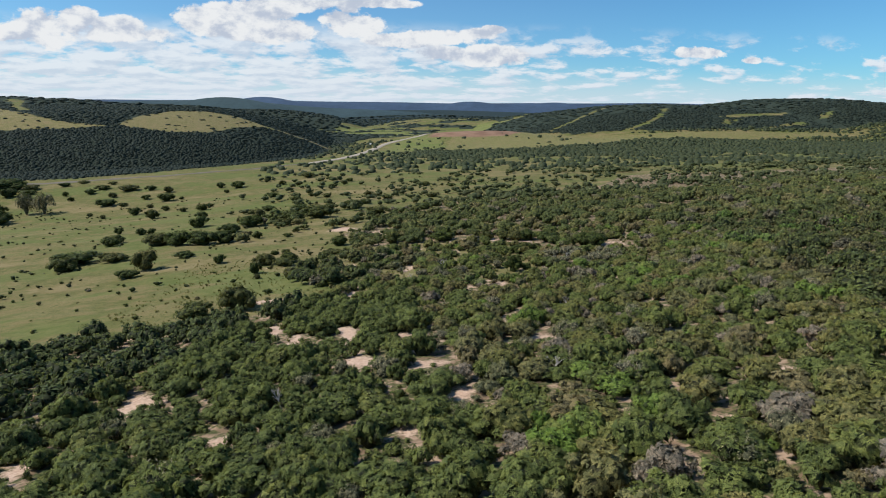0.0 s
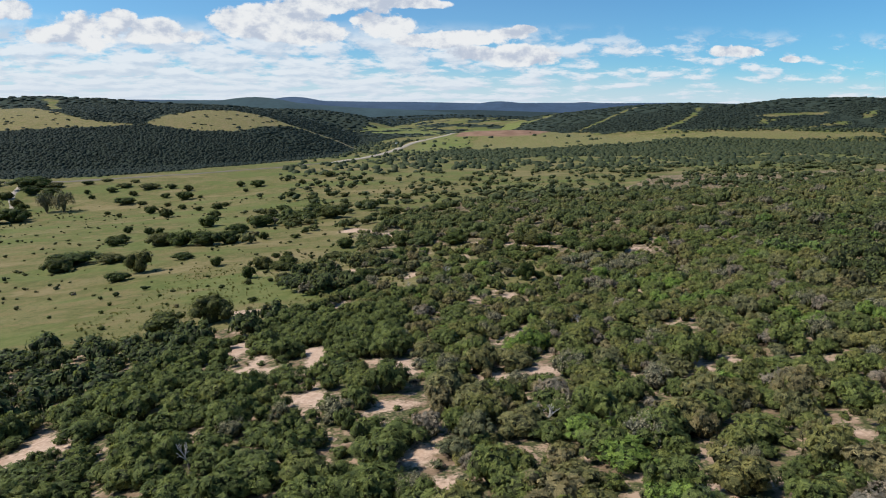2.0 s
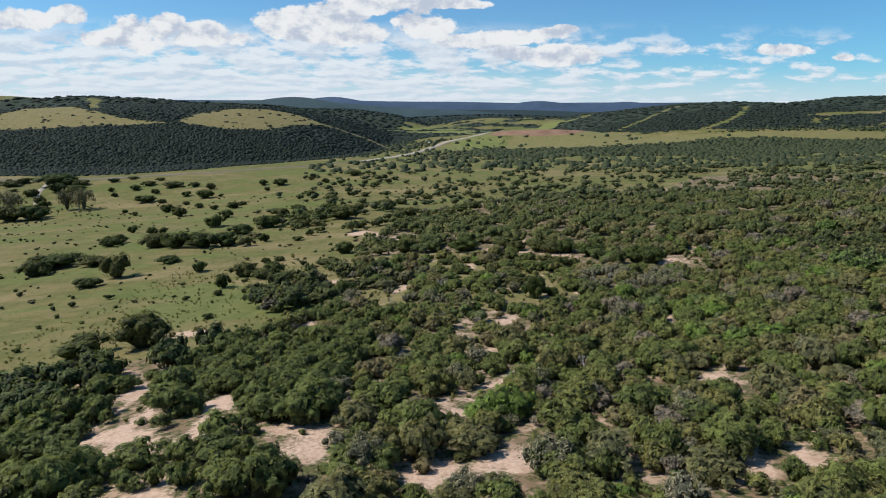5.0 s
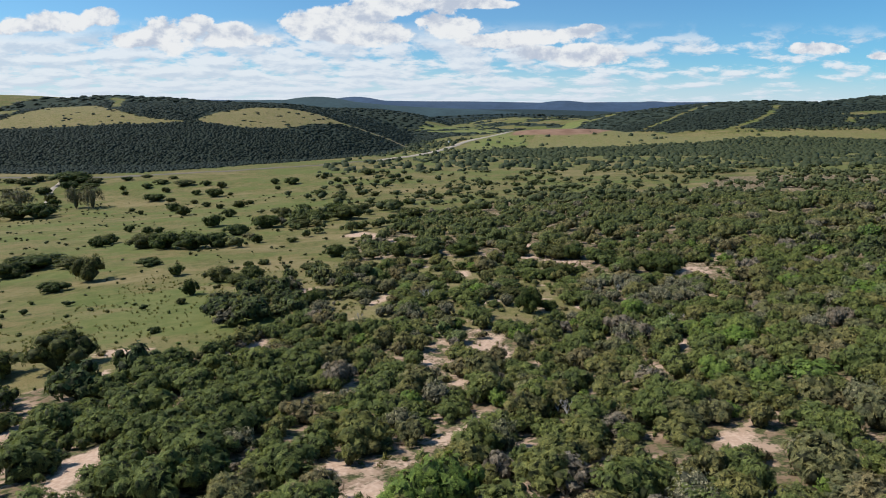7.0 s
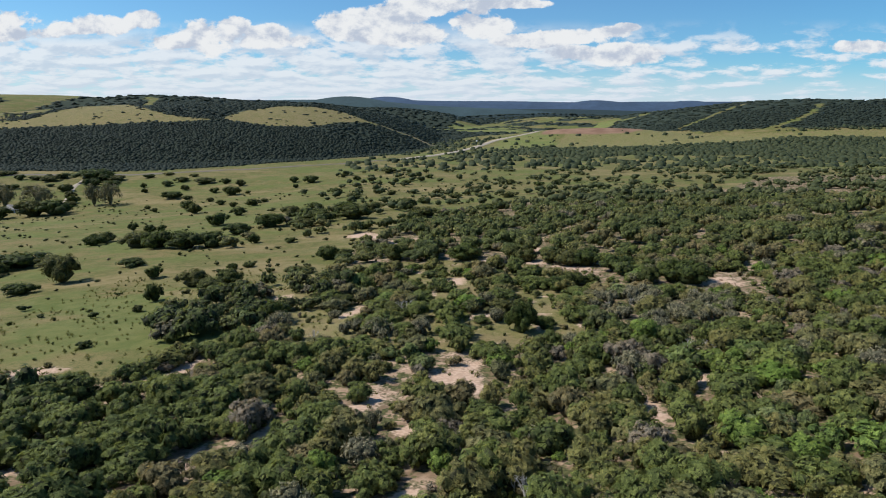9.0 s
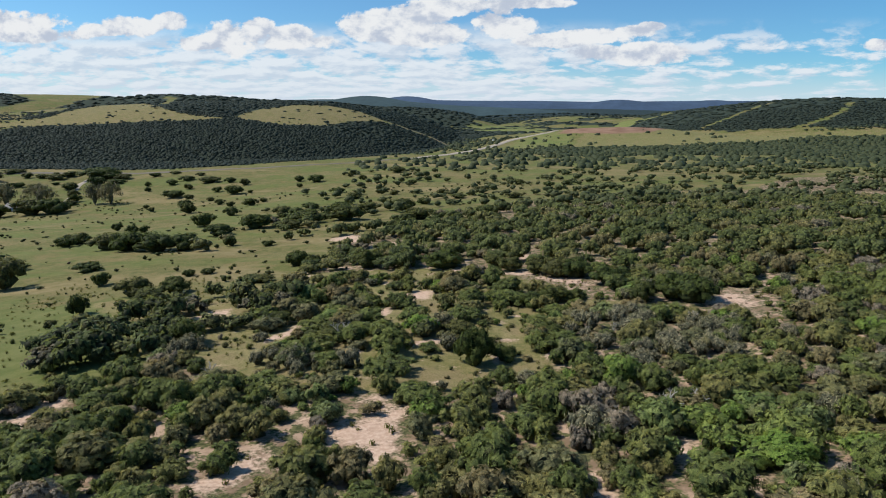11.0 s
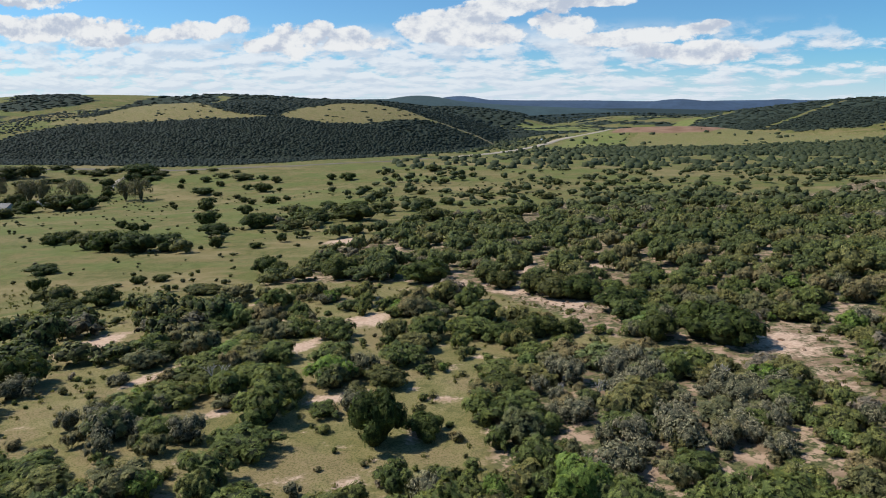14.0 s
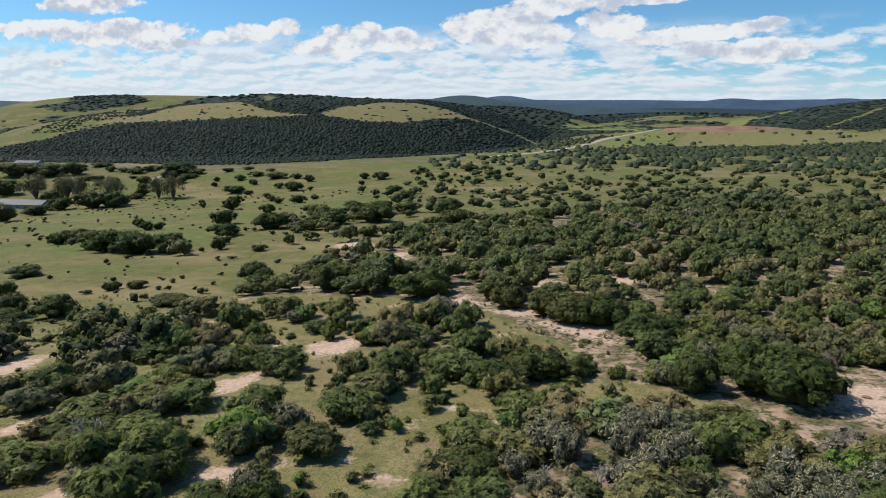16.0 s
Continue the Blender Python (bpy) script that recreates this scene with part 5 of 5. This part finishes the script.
# ---- the farm ----
def box(bm, x0, x1, y0, y1, z0, z1):
    c = [bm.verts.new((x, y, z)) for z in (z0, z1) for x, y in ((x0, y0), (x1, y0), (x1, y1), (x0, y1))]
    for f in ((3, 2, 1, 0), (4, 5, 6, 7), (0, 1, 5, 4), (1, 2, 6, 5), (2, 3, 7, 6), (3, 0, 4, 7)):
        bm.faces.new([c[k] for k in f])


def boxed(*sides):
    bm = bmesh.new()
    box(bm, *sides)
    return bm


def farmhouse(name, label, x, y, turn, long, deep, wall, ridge, openings):
    """A low house with a pitched sheet roof that stands over its walls."""
    e = new(name)
    a, b = long / 2, deep / 2
    bm = boxed(-a, a, -b, b, -1.0, wall)
    for sx in (-a, a):
        bm.faces.new([bm.verts.new(p) for p in ((sx, -b, wall), (sx, b, wall), (sx, 0, ridge - 0.1))])
    part("wall", bm, WHITE_WALL, e)
    for side in (-1, 1):
        bm = bmesh.new()
        rib = int(long / 1.2)
        for k in range(rib):
            x0, x1 = -a - 0.4 + k * (long + 0.8) / rib, -a - 0.4 + (k + 1) * (long + 0.8) / rib
            lo, hi = (b + 0.6) * side, 0.0
            zl = wall - 0.6 * (ridge - wall) / b
            v = [bm.verts.new(p) for p in ((x0, lo, zl), (x1, lo, zl + 0.05), (x1, hi, ridge + 0.05), (x0, hi, ridge), (x0, lo, zl - 0.12), (x1, lo, zl - 0.12), (x1, hi, ridge - 0.12), (x0, hi, ridge - 0.12))]
            for f in ((0, 1, 2, 3), (7, 6, 5, 4), (0, 4, 5, 1), (1, 5, 6, 2), (3, 2, 6, 7), (0, 3, 7, 4)):
                bm.faces.new([v[i] for i in f])
        part("roof", bm, ROOF, e)
    for k in range(openings):
        u = -a + (k + 0.5) * long / openings
        tall = k == openings // 2
        w = part("door" if tall else "window", boxed(u - 0.5, u + 0.5, -b - 0.06, -b + 0.03, 0.1 if tall else 1.0, 2.1), WHITE_PAINT, e)
        part("pane", boxed(u - 0.42, u + 0.42, -b - 0.08, -b - 0.05, 0.2 if tall else 1.08, 2.02), DARK_GLASS, w)
    e.matrix_basis = pose(x, y, float(land(x, y)) + 0.1, 0, 0, turn)
    return tagged(e, label, "house")


farmhouse("farmhouse", "long low blue-grey farmhouse with a dark sheet roof", -300, 361, 8, 30, 9, 2.7, 4.9, 7)
farmhouse("farm_cottage", "small blue-grey farm cottage with a grey sheet roof among trees", -278, 384, -6, 13, 7, 2.6, 4.6, 4)
farmhouse("farm_shed", "grey roofed shed at the foot of the hill", -470, 520, 10, 22, 9, 3.0, 4.8, 3)


def gum_kind(seed, label):
    """A tall gum tree: bare stems and a loose high crown."""
    e = new("gum_tree")
    part("trunk", trunk_mesh(seed, 0.8, 0.85, 0.05), BARK, e)
    v, f, lo = crown(seed, 11, 1000, 0.10, False, 1.1, 0.6, 0.35)
    v = v * (1, 1, 0.97) + (0, 0, 0.04)
    me = bulk_mesh("crown", v, f)
    put_leaves(me, lo)
    put_field(me, "tone", np.full(len(v), 0.3))
    part("crown", me, GUM_LEAVES, e)
    return tagged(e, label, "tree")


gum_kinds = [gum_kind(70 + k, "tall grey-green gum tree with a loose crown near the farm") for k in range(2)]
for model in gum_kinds:
    model["used"] = 0
stand_all(gum_kinds, FARM_TREES, "gum trees by the farm")


# ---- dead trees ----
def dead_tree(seed):
    r = random.Random(seed)
    e = new("dead_tree")
    bm = bmesh.new()

    def grow(p, d, length, thick, depth):
        q = p + d * length
        limb(bm, p, q, thick, thick * 0.7, 5)
        if depth:
            for k in range(r.choice((2, 3))):
                turn = Vector((r.uniform(-1, 1), r.uniform(-1, 1), r.uniform(-0.3, 0.7)))
                grow(p + d * length * r.uniform(0.7, 1.0), (d + turn * 0.9).normalized(), length * r.uniform(0.6, 0.85), thick * 0.62, depth - 1)

    grow(Vector((0, 0, -0.1)), Vector((r.uniform(-0.2, 0.2), r.uniform(-0.2, 0.2), 1)).normalized(), 0.9, 0.11, 4)
    part("trunk", bm, DEAD_WOOD, e)
    return tagged(e, "bare grey dead tree with twisted branches in the thicket", "dead tree", "dead trees")


DEAD = [
    (41.6, 108.7, 1.2, 2.4), (38.9, 112.5, 1.2, 2.6), (9.7, 105.9, 1.2, 2.6), (31.3, 104.8, 1, 2.2),
    (28.2, 104.8, 1, 1.8), (-0.8, 102.4, 1.3, 3.2), (12.3, 38.6, 1.2, 2.2), (11.9, 52.1, 1.6, 2.2),
    (30.8, 78.7, 2.4, 3.4), (-30, 98.6, 3, 3.6), (-9.6, 87.6, 1.6, 2.8), (33.9, 81.2, 1.2, 2.4),
    (12.4, 51.1, 1.1, 2.2), (-28.6, 12.7, 1.7, 3), (-2.3, 13.4, 1.7, 2.4), (14.4, 140.5, 2, 1.8),
    (19.1, 133.3, 1.8, 1.9),
]
dead_kinds = [dead_tree(90 + k) for k in range(3)]
for k, (x, y, w, h) in enumerate(DEAD):
    m = pose(x, y, float(land(x, y)), 0, 0, 137 * k)
    ob = dead_kinds[k] if k < 3 else copy_thing(dead_kinds[k % 3], m)
    ob.matrix_basis = m @ Matrix.Diagonal((h / 3, h / 3, h / 3, 1))


# ---- stones on the wash ----
def stone(seed):
    v, f = ico_fine()
    r = np.random.default_rng(seed)
    v = v * (1 + 0.12 * r.standard_normal((len(v), 1))) * (1, 0.75, 0.55)
    me = bulk_mesh("stone", v, f, False)
    me.materials.append(STONE)
    return me


stone_forms = [stone(k) for k in range(4)]
for k in range(46):
    t = rng.uniform(0, 1)
    x, y = (17 + 17 * t + rng.normal(0, 0.7), 150 - 16 * t + rng.normal(0, 1.0)) if k < 30 else (rng.uniform(40, 58), rng.uniform(115, 126))
    g = rng.uniform(0.10, 0.30)
    ob = tagged(new("stone", stone_forms[k % 4]), "brown stone lying on the pale sand", "stone", "stones on the wash")
    ob.matrix_basis = pose(x, y, float(land(x, y)) + 0.2 * g, 0, 0, 40 * k) @ Matrix.Diagonal((g, g, g, 1))


# ---- a van on the gravel road ----
def van(x, y, turn):
    e = new("van")
    for name, sides, mat in (("body", (-2.6, 1.2, -1.0, 1.0, 0.45, 2.5), WHITE_PAINT), ("cab", (1.2, 2.6, -0.95, 0.95, 0.45, 1.5), WHITE_PAINT),
                             ("windscreen", (1.21, 1.75, -0.85, 0.85, 1.5, 2.15), DARK_GLASS), ("bumper", (2.6, 2.75, -0.95, 0.95, 0.4, 0.7), RUBBER)):
        bm = boxed(*sides)
        bmesh.ops.bevel(bm, geom=bm.edges[:], offset=0.08, segments=2, affect="EDGES")
        part(name, bm, mat, e)
    for wx in (-1.7, 1.6):
        for wy in (-0.95, 0.95):
            bm = bmesh.new()
            bmesh.ops.create_cone(bm, cap_ends=True, segments=16, radius1=0.38, radius2=0.38, depth=0.24, matrix=pose(wx, wy, 0.38, 90))
            part("wheel", bm, RUBBER, e)
    e.matrix_basis = pose(x, y, float(land(x, y)) + 0.45, 0, 0, turn)
    return tagged(e, "white delivery van on the pale gravel road", "van")


van(7, 1020, 60)
